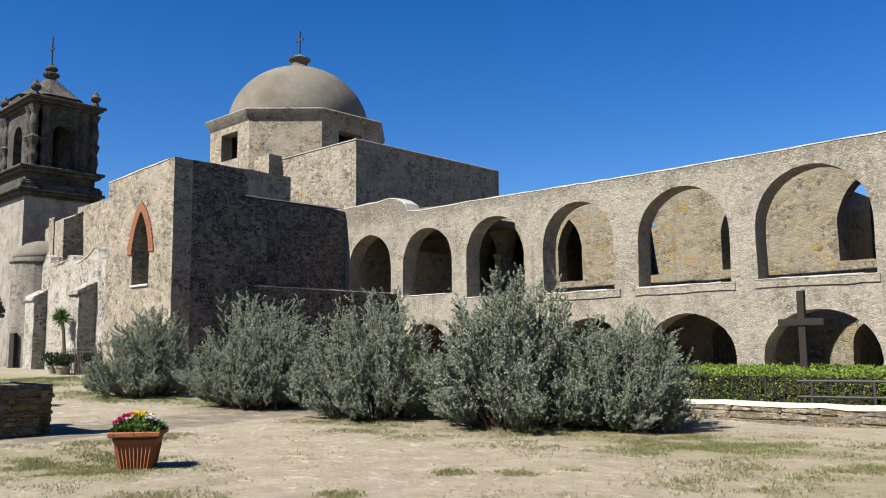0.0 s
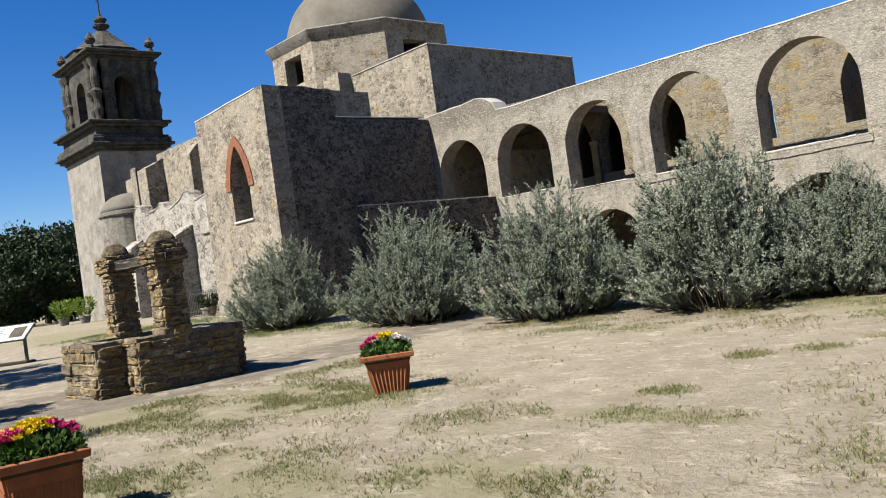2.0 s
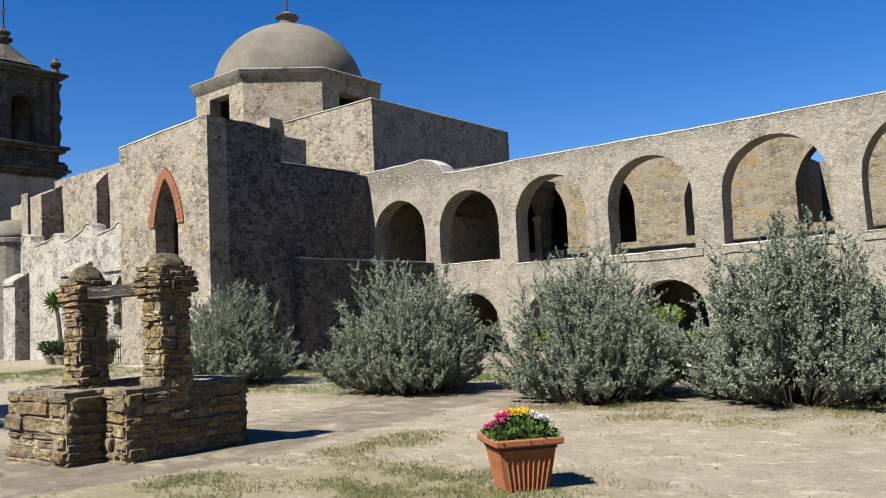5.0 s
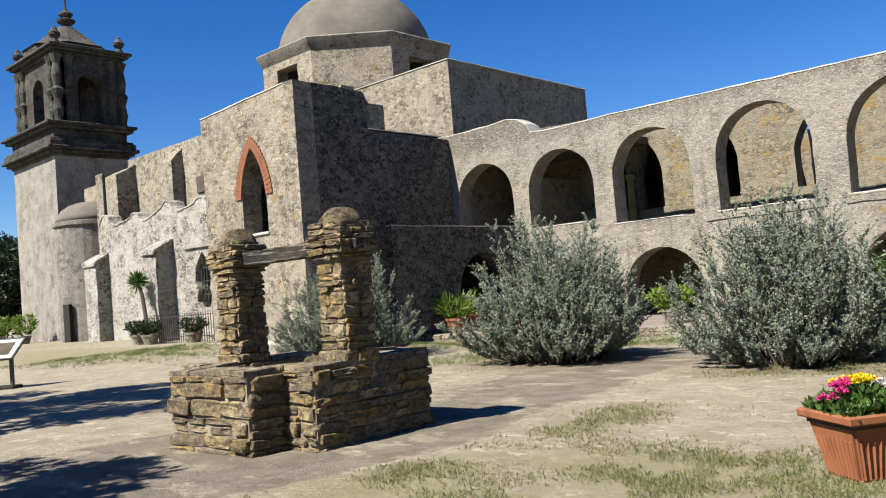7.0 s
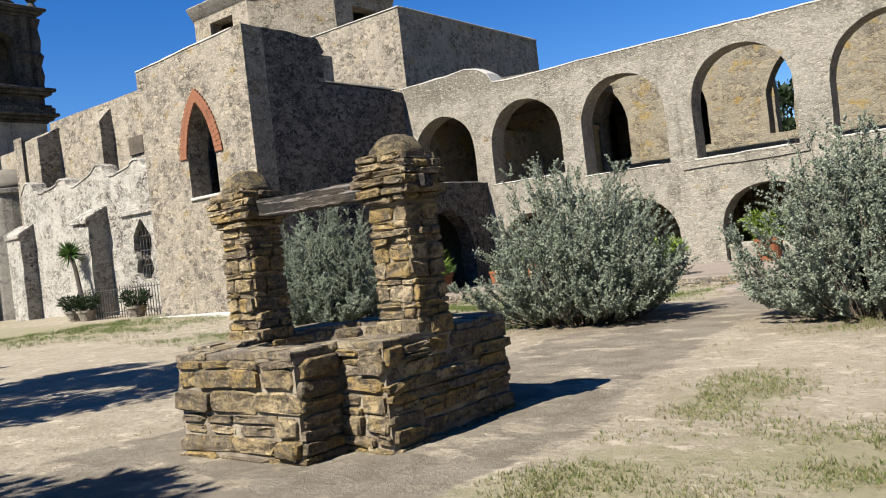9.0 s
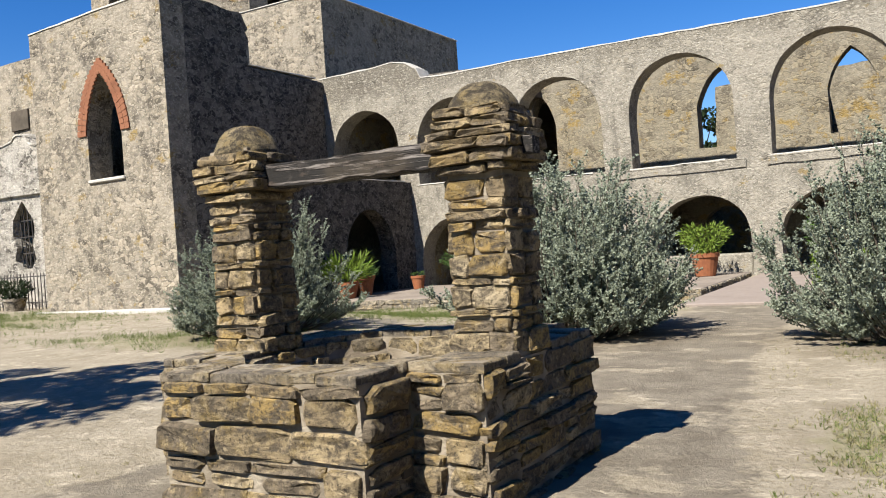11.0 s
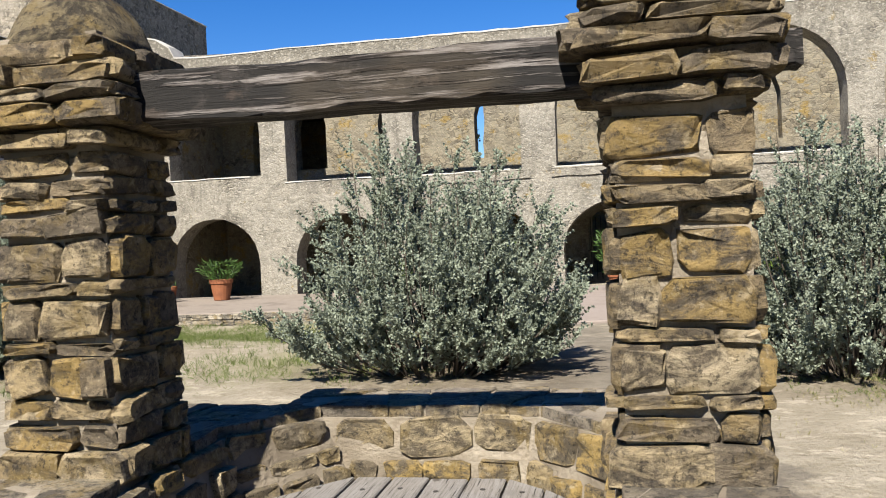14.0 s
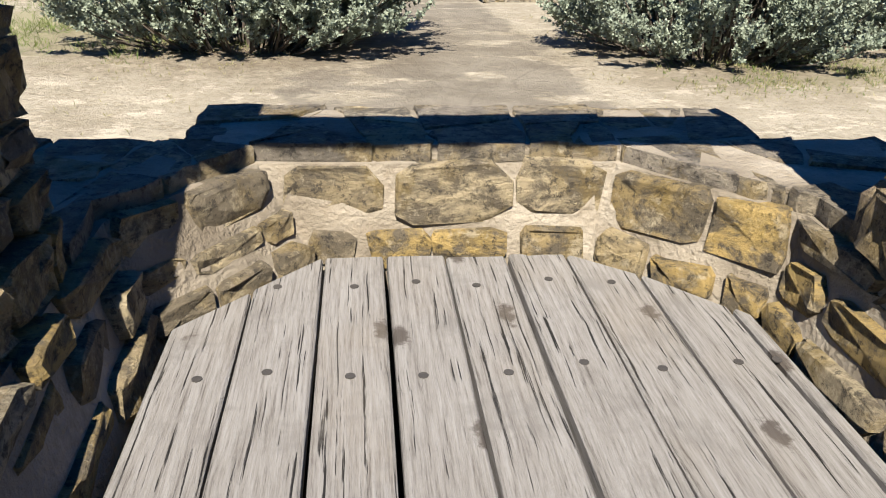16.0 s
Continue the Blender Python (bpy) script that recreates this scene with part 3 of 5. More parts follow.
for k, (a, b, base, apex) in enumerate(UPPER):
    holes.append(worn(arch(a, b, base, apex, apex - (b - a) * 0.5), 0.5, 0.035, seed=k))
for k, (a, b, base, apex) in enumerate(LOWER):
    holes.append(worn(arch(a, b, -0.5, apex, apex - (1.75 if k not in (2,) else 1.5)), 0.5, 0.035, seed=20 + k))
panel("front_wall", outline, holes, (0, FRONT_Y, 0), 0, FRONT_T, ARCADE, arcade, "weathered buff rubble wall with arches")
ribbon("coping", worn(top_line, 0.6, 0.03, closed=False, seed=5) + [(9, 9.0)], FRONT_T, 0.05, (0, FRONT_Y, -0.02), 0, COPING, arcade, 0.02, "white lime coping")
for a, b, base, apex in UPPER[1:]:
    ribbon("ledge", worn([(a - 0.1, base), (b + 0.1, base)], 0.5, 0.02, closed=False, seed=a), 0.5, 0.035, (0, FRONT_Y, -0.02), 0, COPING, arcade, 0.03, "pale sill ledge")
# stone offsets where the lower wall is thicker
for a, b in ((-24.0, -19.3), (-18.6, -14.2), (-13.4, -9.0), (-8.1, -3.8)):
    lo = worn([(a, 3.72), (b, 3.72)], 0.5, 0.05, closed=False, seed=a) + [(b, 3.72)]
    panel("offset_course", lo + [(b, 3.99), (a, 3.99)], [], (0, FRONT_Y - 0.05, 0), 0, 0.045, ARCADE, arcade)
    ribbon("offset_cap", [(u, 3.99) for u, v in lo], 0.05, 0.02, (0, FRONT_Y - 0.055, 0), 0, ARCADE, arcade, 0.01)
# the wall behind, with lancets
LANCETS = [(-31.6, -30.2), (-29.7, -28.3), (-26.0, -24.5), (-21.97, -20.0), (-16.95, -15.15), (-11.9, -10.2), (-6.8, -5.2), (-1.8, -0.2)]
back_holes = [worn(lancet(a, b, 4.98, 8.25, 1.5), 0.5, 0.03, seed=a) for a, b in LANCETS]
back_holes += [worn(arch(a, b, -0.5, 2.5), 0.5, 0.04, seed=a) for a, b in ((-22.0, -20.2), (-11.6, -9.8), (-6.5, -4.8))]
back_holes += [arch(-17.6, -16.2, -0.5, 2.6)]
back_top = [(-37.9, 8.9), (-30, 9.2), (-20, 9.5), (-10, 9.5), (9, 9.5)]
panel("back_wall", [(-37.9, -0.6), (9, -0.6)] + worn(back_top[::-1], 0.5, 0.05, closed=False, seed=9) + [(-37.9, 8.9)], back_holes, (0, BACK_Y, 0), 0, 0.8, BACKWALL, arcade, "ochre-stained inner wall with pointed openings")
panel("far_wall", [(-37.9, -0.6), (9, -0.6)] + worn([(9, 8.5), (-8, 8.6), (-18, 8.6), (-22.5, 8.5), (-22.65, 4.6), (-23.35, 4.5), (-23.5, 8.4), (-37.9, 8.4)], 0.5, 0.1, closed=False, seed=12) + [(-37.9, 8.3)], [], (0, 42.5, 0), 0, 0.7, BACKWALL, arcade)
for x in (-37.0, -32.3, -27.2, -24.5, -17.9, -12.8, -7.7, -2.6):
    part("room_wall", box(x - 0.3, BACK_Y + 0.803, -0.5, x + 0.3, 42.497, 8.55, bevel=0.03), BACKWALL, arcade)
for x in (-24.0, -14.0, -8.6, -3.4, 1.8, 8.0):
    part("cross_wall", box(x - 0.35, FRONT_Y + FRONT_T + 0.003, -0.5, x + 0.35, BACK_Y - 0.003, 3.4, bevel=0.02), BACKWALL, arcade)
part("end_wall", box(8.2, FRONT_Y + FRONT_T + 0.003, -0.5, 9.0, BACK_Y - 0.003, 8.5), BACKWALL, arcade)
part("end_wall", box(-37.9, FRONT_Y + FRONT_T + 0.003, -0.5, -37.2, BACK_Y - 0.003, 8.7), BACKWALL, arcade)
part("dividing_wall", box(-33.6, FRONT_Y + FRONT_T + 0.003, -0.5, -33.0, BACK_Y - 0.003, 7.0, bevel=0.03), BACKWALL, arcade)
# broken vaults over the first bays; the vault's dark colour holds its shade
vault = bmesh.new()
add_box(vault, -37.15, FRONT_Y + FRONT_T + 0.01, 8.15, -28.9, BACK_Y - 0.01, 8.5)
part("vault", vault, SHADE, arcade, "remains of a vault, shade put into its dark colour")
# Floor of the first bays, lengthened eastwards to block light from the lower arches.
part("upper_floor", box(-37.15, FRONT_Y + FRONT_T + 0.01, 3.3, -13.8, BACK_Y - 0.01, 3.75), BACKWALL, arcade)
# Closes off sky behind the lancets; interior shade is in its colour.
part("room_roof", box(-37.15, BACK_Y + 0.81, 8.0, -24.25, 42.49, 8.35), SHADE, arcade, "remains of the room vaults, coloured dark for shade")
part("vault_crest", box(-33.6, FRONT_Y + FRONT_T + 0.01, 8.5, -30.4, BACK_Y - 0.3, 9.3, bevel=0.08, jitter=0.12), SHADEWALL, arcade, "broken crest of the vault")
column = bmesh.new()
lathe(column, [(0.28, 3.75), (0.28, 4.0), (0.2, 4.1), (0.18, 6.5), (0.25, 6.62), (0.25, 6.78)], 12, -29.95, 35.78)
part("column", column, grainy("ochre_limestone", (0.173, 0.136, 0.060), (0.208, 0.170, 0.090), 8.0), arcade, "short ochre limestone column")
part("arch_parapet", box(-22.65, FRONT_Y + 0.25, -0.5, -19.35, FRONT_Y + 0.8, 0.68, bevel=0.05, jitter=0.03), ARCADE, arcade, "low rubble wall closing an arch")
# iron gate in the doorway beyond the arch
gate = thing("iron_gate", "dark iron bar gate in an arched doorway", "gate")
for i in range(7):
    bm = bmesh.new()
    tube(bm, [(-17.5 + i * 0.2, 35.9, -0.1), (-17.5 + i * 0.2, 35.9, 2.35)], 0.018, 0.018, 5)
    part("bar", bm, IRON, gate)
part("rail", box(-17.62, 35.87, 1.0, -16.18, 35.93, 1.05), IRON, gate)

# side porch against the sacristy
porch = thing("side_porch", "low shaded porch wall with a broken arch and flat terrace", "porch", kind="structure")
ph = [worn(arch(26.2 - 22.3, 29.65 - 22.3, -0.2, 3.35, 1.5), 0.4, 0.05, seed=31), ]
# Porch face in the darkened rubble; part of its shade is painted.
panel("porch_wall", [(0, -0.6), (8.9, -0.6)] + worn([(8.9, 4.55), (0, 4.55)], 0.5, 0.03, closed=False, seed=33) + [(0, 4.55)], ph, (-33.3, 22.3, 0), 90, 0.75, SHADEWALL, porch)
part("terrace", box(-37.6, 22.35, 4.1, -34.06, 31.19, 4.5), SACRISTY, porch)
ribbon("porch_coping", worn([(0, 4.55), (8.9, 4.55)], 0.5, 0.02, closed=False, seed=35), 0.75, 0.05, (-33.3, 22.3, 0), 90, COPING, porch, 0.03)

# ---- church ----
church = thing("mission_church", "old stone mission church with dome and bell tower", "church", kind="structure")


def block(name, x0, y0, x1, y1, z0, z1, mat, parent, label="", skew=0.0):
    """A solid masonry block with a slightly uneven top."""
    bm = bmesh.new()
    nx_, ny_ = max(2, int((x1 - x0) / 0.8)), max(2, int((y1 - y0) / 0.8))
    ring = [(x0 + (x1 - x0) * i / nx_, y0) for i in range(nx_)] + [(x1, y0 + (y1 - y0) * i / ny_) for i in range(ny_)]
    ring += [(x1 - (x1 - x0) * i / nx_, y1) for i in range(nx_)] + [(x0, y1 - (y1 - y0) * i / ny_) for i in range(ny_)]
    lo = [bm.verts.new((x, y, z0)) for x, y in ring]
    hi = []
    for x, y in ring:
        o = noise.noise_vector(Vector((x * 0.9, y * 0.9, z1)))
        hi.append(bm.verts.new((x + o.x * 0.03, y + o.y * 0.03, z1 + o.z * 0.05 + skew * (x - x0))))
    for i in range(len(ring)):
        j = (i + 1) % len(ring)
        bm.faces.new((lo[i], lo[j], hi[j], hi[i]))
    bm.faces.new(hi)
    bm.faces.new(lo[::-1])
    return part(name, bm, mat, parent, label)


def cap_ring(name, x0, y0, x1, y1, z, parent, w=0.35, over=0.06):
    bm = bmesh.new()
    for a in ((x0 - over, y0 - over, x1 + over, y0 + w), (x0 - over, y1 - w, x1 + over, y1 + over), (x0 - over, y0 + w, x0 + w, y1 - w), (x1 - w, y0 + w, x1 + over, y1 - w)):
        add_box(bm, a[0], a[1], z - 0.02, a[2], a[3], z + 0.06, bevel=0.02, jitter=0.015)
    return part(name, bm, COPING, parent, "white lime coping")


# sacristy: front wall with a pointed window in brick, and its body
sacristy = thing("sacristy", "tall square sacristy with a pointed window framed in red brick", "building", kind="structure")
S = dict(x0=-40.1, x1=-33.65, y0=18.1, y1=22.3, z1=10.1)
win = lancet(-37.4, -35.75, 4.6, 8.05, 1.9)
win_local = [(u - S["x0"], v) for u, v in win]
w_ = S["x1"] - S["x0"]
panel("front_wall", [(0, -0.2), (w_, -0.2)] + worn([(w_, 10.1), (w_ * 0.5, 10.0), (0, 9.85)], 0.5, 0.03, closed=False, seed=41) + [(0, 9.85)], [win_local], (S["x0"], S["y0"], 0), 0, 0.9, SACRISTY, sacristy, "buff rubble wall")
# East face: lichen plus shade painted into the material, unlike the front wall.
panel("side_wall", [(0, -0.4), (4.2, -0.4)] + worn([(4.2, 8.2), (3.78, 8.3), (3.66, 8.75), (3.80, 9.1), (3.70, 9.45), (3.86, 9.6), (3.58, 10.0), (3.4, 10.08), (0, 10.12)], 0.16, 0.09, closed=False, seed=42) + [(0, 10.12)], [], (S["x1"], S["y0"] + 0.003, 0), 90, 0.9, SHADEWALL, sacristy, "weathered rubble wall with shade in its dark colour")
panel("side_wall", [(0, -0.2), (4.2, -0.2), (4.2, 9.85), (0, 9.85)], [], (S["x0"] + 0.9, S["y0"] + 0.903, 0), 90, 0.9, SACRISTY, sacristy)
part("rear_wall", box(S["x0"], 22.31, -0.4, S["x1"] - 0.003, 23.0, 8.1), SHADEWALL, sacristy)
part("roof", box(S["x0"] + 0.5, S["y0"] + 0.5, 9.2, S["x1"] - 0.5, 21.5, 9.5), SHADE, sacristy)
ribbon("coping", worn([(0, 9.85), (w_ * 0.5, 10.0), (w_, 10.1)], 0.5, 0.02, closed=False, seed=41), 0.9, 0.05, (S["x0"], S["y0"], 0), 0, COPING, sacristy, 0.03, "white lime coping")
part("sill", box(-37.45, 18.02, 4.5, -35.7, 18.9, 4.62, bevel=0.03), COPING, sacristy, "white window sill")
part("plinth", box(-40.4, 17.75, -0.2, -33.6, 18.09, 0.38, bevel=0.04), COPING, sacristy, "pale plinth slab")
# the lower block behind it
# Same darkened rubble, shade included in the colour.
part("rear_block", box(-46.0, 23.01, -0.4, -37.7, 31.19, 9.65, bevel=0.05), SHADEWALL, sacristy)
ribbon("coping", worn([(0, 9.7), (8.1, 9.75)], 0.5, 0.03, closed=False, seed=44), 0.5, 0.05, (-37.7, 23.05, -0.02), 90, COPING, sacristy, 0.03)

# transept block, buttress, drum and dome
block("transept", -49.0, 33.0, -38.9, 46.7, 0, 14.5, SACRISTY, church, "grey weathered stone block")
cap_ring("transept_coping", -49.0, 33.0, -38.9, 46.7, 14.5, church)
block("buttress", -48.4, 31.95, -46.65, 33.0, 8, 14.75, SACRISTY, church)
DX, DY, AP = -52.4, 38.6, 6.2


def octagon(r):
    return [(DX + r / math.cos(math.pi / 8) * math.cos(math.pi / 8 + i * math.pi / 4), DY + r / math.cos(math.pi / 8) * math.sin(math.pi / 8 + i * math.pi / 4)) for i in range(8)]


def prism(rings, mat, name, parent, label=""):
    bm = bmesh.new()
    loops = [[bm.verts.new((x, y, z)) for x, y in octagon(r)] for r, z in rings]
    for a, b in zip(loops, loops[1:]):
        for i in range(8):
            bm.faces.new((a[i], a[(i + 1) % 8], b[(i + 1) % 8], b[i]))
    bm.faces.new(loops[0][::-1])
    bm.faces.new(loops[-1])
    return part(name, bm, mat, parent, label)


drum = new("drum")
drum.parent = church
corners = octagon(AP)
for i in range(8):
    (ax, ay), (bx, by) = corners[i], corners[(i + 1) % 8]
    side = math.hypot(bx - ax, by - ay)
    hole = [[(side * 0.3, 15.3), (side * 0.72, 15.3), (side * 0.72, 17.3), (side * 0.3, 17.3)]] if i in (5, 1, 3, 7) else []
    panel("drum_side", [(0, 12.5), (side, 12.5), (side, 18.0), (0, 18.0)], hole, (ax, ay, 0), math.degrees(math.atan2(by - ay, bx - ax)), 0.9, SACRISTY, drum)
prism([(AP - 0.02, 17.75), (AP + 0.12, 17.95), (AP + 0.3, 18.25), (AP + 0.42, 18.5), (AP + 0.3, 18.62), (AP - 1.0, 18.7)], TURRETSTONE, "eave", drum, "dark moulded stone eave")
bm = bmesh.new()
RD, HD = 5.45, 5.0
lathe(bm, [(RD * math.cos(a), 18.6 + HD * math.sin(a)) for a in [math.pi / 2 * i / 16 for i in range(16)]] + [(0.5, 18.6 + HD)], 48, DX, DY)
dome = part("dome", bm, DOME, church, "smooth grey cement dome", smooth=True)
bm = bmesh.new()
lathe(bm, [(0.85, 23.6), (0.8, 23.75), (0.62, 23.85), (0.6, 24.15), (0.85, 24.3), (0.9, 24.4), (0.5, 24.6), (0.15, 24.8)], 16, DX, DY)
part("lantern", bm, DOME, dome, "small turned stone lantern", smooth=False)
bm = bmesh.new()
add_box(bm, DX - 0.05, DY - 0.05, 24.75, DX + 0.05, DY + 0.05, 26.6)
add_box(bm, DX - 0.42, DY - 0.045, 25.95, DX + 0.42, DY + 0.045, 26.05)
for ex, ez in ((-0.45, 26.0), (0.45, 26.0), (0, 26.65)):
    add_box(bm, DX + ex - 0.07, DY - 0.06, ez - 0.07, DX + ex + 0.07, DY + 0.06, ez + 0.07)
part("cross", bm, IRON, dome, "iron cross")
# nave and side wall
block("nave", -73.5, 29.0, -49.0, 42.0, 0, 12.6, SACRISTY, church)
for x, w, z in ((-68.4, 2.3, 11.5), (-61.6, 2.0, 11.6)):
    block("buttress", x - w / 2, 26.3, x + w / 2, 29.0, 0, z, SACRISTY, church, skew=0.0)
block("link_wall", -59.2, 24.5, -40.1, 29.0, 0, 11.75, SACRISTY, church)
# Dark raised block in place of a window recess; the recess shade is its colour.
part("small_window", box(-51.1, 24.40, 8.5, -49.8, 24.497, 9.45, bevel=0.02), SHADE, church)


def raked_pier(x0, x1, y0, y1, z_front, z_back, mat, name="pier"):
    """A buttress whose top falls towards its front."""
    bm = bmesh.new()
    add_box(bm, x0, y0, 0, x1, y1, 1.0)
    for v in bm.verts:
        if v.co.z > 0.5:
            v.co.z = z_front if v.co.y < (y0 + y1) / 2 else z_back
    bmesh.ops.subdivide_edges(bm, edges=bm.edges[:], cuts=5, use_grid_fill=True)
    for v in bm.verts:
        o = noise.noise_vector(v.co * 1.1)
        v.co += Vector((o.x, o.y if v.co.y < y1 - 0.01 else 0.0, o.z if v.co.z > 0.5 else 0.0)) * 0.07
    return part(name, bm, mat, church)


raked_pier(-59.6, -58.2, 23.2, 24.497, 10.7, 11.3, SACRISTY)
raked_pier(-61.9, -60.9, 23.6, 26.3, 11.2, 11.5, SACRISTY)
raked_pier(-53.9, -52.55, 23.75, 24.497, 10.6, 11.4, SACRISTY)
# low side chapel with a scrolled parapet
SCROLLS = [(0.75, 8.0), (4.3, 7.68), (8.0, 7.9), (11.3, 7.65), (14.9, 7.8), (18.2, 7.7)]
crest = [(0.0, 6.9), (0.05, 7.4)]
for (ua, za), (ub, zb) in zip(SCROLLS, SCROLLS[1:]):
    run = ub - ua
    for f, dz in ((-0.1, -0.22), (-0.05, -0.05), (0.0, 0.0), (0.1, -0.03), (0.16, -0.14), (0.19, -0.34), (0.24, -0.5), (0.34, -0.62), (0.46, -0.6), (0.58, -0.5), (0.7, -0.42), (0.8, -0.34)):
        crest.append((ua + run * f, za + (zb - za) * max(0.0, f) + dz))
crest += [(17.6, 7.5), (18.2, 7.7)]
chapel_win = worn([(10.62, 2.3), (10.85, 1.95), (11.75, 1.95), (12.05, 2.35), (11.9, 2.9), (12.08, 3.5), (12.05, 4.0), (11.75, 4.35), (11.35, 4.85), (10.95, 4.4), (10.6, 4.05), (10.58, 3.4), (10.78, 2.9)], 0.2, 0.06, seed=50)
panel("chapel_wall", [(0, 0), (18.3, 0), (18.3, 7.6)] + crest[::-1], [chapel_win], (-58.4, 22.0, 0), 0, 0.8, CHAPEL, church, "white pitted plaster wall with scrolled top")
part("parapet_coping", ribbon_bm(crest[1:], 0.8, 0.07, (-58.4, 22.0, -0.03), 0.05), CHAPEL, church, "white lime coping of the scrolled parapet")
part("window_hood", box(-48.6, 21.84, 5.05, -45.3, 21.995, 5.28, bevel=0.03, jitter=0.03), CHAPEL, church, "worn moulding over the barred window")
part("chapel_roof", box(-58.3, 22.81, 5.2, -40.2, 24.49, 5.6), SHADE, church)
for x0, x1, y0, z in ((-58.95, -57.4, 21.2, 5.0), (-51.25, -49.92, 20.95, 5.0)):
    raked_pier(x0, x1, y0, 21.997, z, z + 0.45, CHAPEL, "chapel_buttress")
    cap = bmesh.new()
    add_box(cap, x0 - 0.1, y0 - 0.12, z, x1 + 0.1, 21.99, z + 0.3, bevel=0.05, jitter=0.04)
    for v in cap.verts:
        v.co.z += 0.5 * (v.co.y - y0) / (22.0 - y0)
    part("buttress_cap", cap, CHAPEL, church, "white sloping buttress cap")
for i in range(5):
    bm = bmesh.new()
    tube(bm, [(-47.62 + i * 0.26, 22.25, 2.0), (-47.62 + i * 0.26, 22.25, 4.7)], 0.025, 0.025, 5)
    part("window_bar", bm, IRON, church)
for z in (2.6, 3.3, 4.0):
    part("window_bar", box(-47.75, 22.22, z, -46.4, 22.28, z + 0.04), IRON, church)
# round stair turret
bm = bmesh.new()
lathe(bm, [(2.3, 0.0), (2.3, 8.2), (2.45, 8.3), (2.45, 8.55), (2.3, 8.6)], 28, -65.9, 25.0)
turret = part("stair_turret", bm, TURRETSTONE, church, "round stair turret of stained grey plaster")
bm = bmesh.new()
lathe(bm, [(2.32, 8.58), (2.2, 8.95), (1.9, 9.4), (1.4, 9.75), (0.8, 9.95), (0.1, 10.02)], 28, -65.9, 25.0)
part("turret_dome", bm, DOME, turret, "low dark cement dome", smooth=True)
part("turret_door", box(-65.6, 22.62, 0.3, -64.7, 22.85, 3.0), DARKWOOD, church)

# ---- bell tower ----
tower = thing("bell_tower", "blackened limestone bell tower with a pyramid roof", "tower", kind="structure")
TX0, TX1, TY0, TY1 = -80.8, -72.8, 25.7, 31.5
block("shaft", TX0, TY0, TX1, TY1, 0, 14.6, TOWERSTONE, tower, "pale plastered tower shaft")
bm = bmesh.new()
for grow, z0, z1 in ((0.15, 14.6, 14.8), (0.45, 14.8, 15.05), (0.75, 15.05, 15.3), (0.55, 15.3, 15.75), (0.4, 15.75, 15.95), (0.05, 15.95, 16.7), (0.45, 16.7, 16.95), (0.7, 16.95, 17.2)):
    add_box(bm, TX0 - grow, TY0 - grow, z0, TX1 + grow, TY1 + grow, z1 + 0.001, bevel=0.06)
part("cornice", bm, DARKSTONE, tower, "deep stepped stone cornice")
bx0, bx1, by0, by1 = TX0 + 0.6, TX1 - 0.15, TY0 + 0.55, TY1 - 0.1
wx, wy = bx1 - bx0, by1 - by0
for o, ang, ln in (((bx0, by0, 0), 0, wx), ((bx1, by0 + 0.003, 0), 90, wy), ((bx1 - 0.003, by1, 0), 180, wx), ((bx0, by1 - 0.003, 0), 270, wy)):
    hole = arch(ln / 2 - 1.0, ln / 2 + 1.0, 17.25, 21.30)
    panel("belfry_side", [(0, 17.15), (ln, 17.15), (ln, 22.60), (0, 22.60)], [hole], o, ang, 1.0, DARKSTONE, tower)
for cx_, cy_ in ((bx0, by0), (bx1, by0), (bx1, by1), (bx0, by1)):
    for ddx, ddy in ((0.9 if cx_ < -77 else -0.9, 0), (0, 0.9 if cy_ < 28 else -0.9), (0, 0)):
        bm = bmesh.new()
        lathe(bm, [(0.34, 17.20), (0.3, 17.60), (0.42, 18.20), (0.28, 19.00), (0.46, 19.60), (0.52, 19.75), (0.3, 20.00), (0.4, 20.90), (0.26, 21.80), (0.5, 22.50)], 10, cx_ + ddx, cy_ + ddy)
        part("pilaster", bm, DARKSTONE, tower)
    bm = bmesh.new()
    lathe(bm, [(0.4, 23.30), (0.3, 23.60), (0.2, 23.75), (0.42, 24.00), (0.45, 24.20), (0.25, 24.45), (0.12, 24.70), (0.05, 24.80)], 12, cx_, cy_)
    part("finial", bm, DARKSTONE, tower, "turned stone finial")
bm = bmesh.new()
for grow, z0, z1 in ((0.2, 22.60, 22.85), (0.55, 22.85, 23.05), (0.75, 23.05, 23.30)):
    add_box(bm, bx0 - grow, by0 - grow, z0, bx1 + grow, by1 + grow, z1 + 0.001, bevel=0.05)
part("upper_cornice", bm, DARKSTONE, tower)
bm = bmesh.new()
tcx, tcy = (bx0 + bx1) / 2, (by0 + by1) / 2
lathe(bm, [(3.3, 23.30), (3.3, 23.80), (3.45, 23.90), (2.9, 24.20), (1.8, 25.10), (0.7, 26.00), (0.5, 26.05)], 8, tcx, tcy, math.pi / 8)
part("pyramid_roof", bm, DARKSTONE, tower, "dark eight-sided stone roof")
bm = bmesh.new()
lathe(bm, [(0.5, 26.00), (0.3, 26.20), (0.7, 26.50), (0.75, 26.65), (0.3, 26.85), (0.55, 27.10), (0.55, 27.25), (0.2, 27.50), (0.08, 27.80)], 12, tcx, tcy)
part("lantern", bm, DARKSTONE, tower)
bm = bmesh.new()
add_box(bm, tcx - 0.05, tcy - 0.05, 27.70, tcx + 0.05, tcy + 0.05, 30.2)
add_box(bm, tcx - 0.45, tcy - 0.05, 29.00, tcx + 0.45, tcy + 0.05, 29.10)
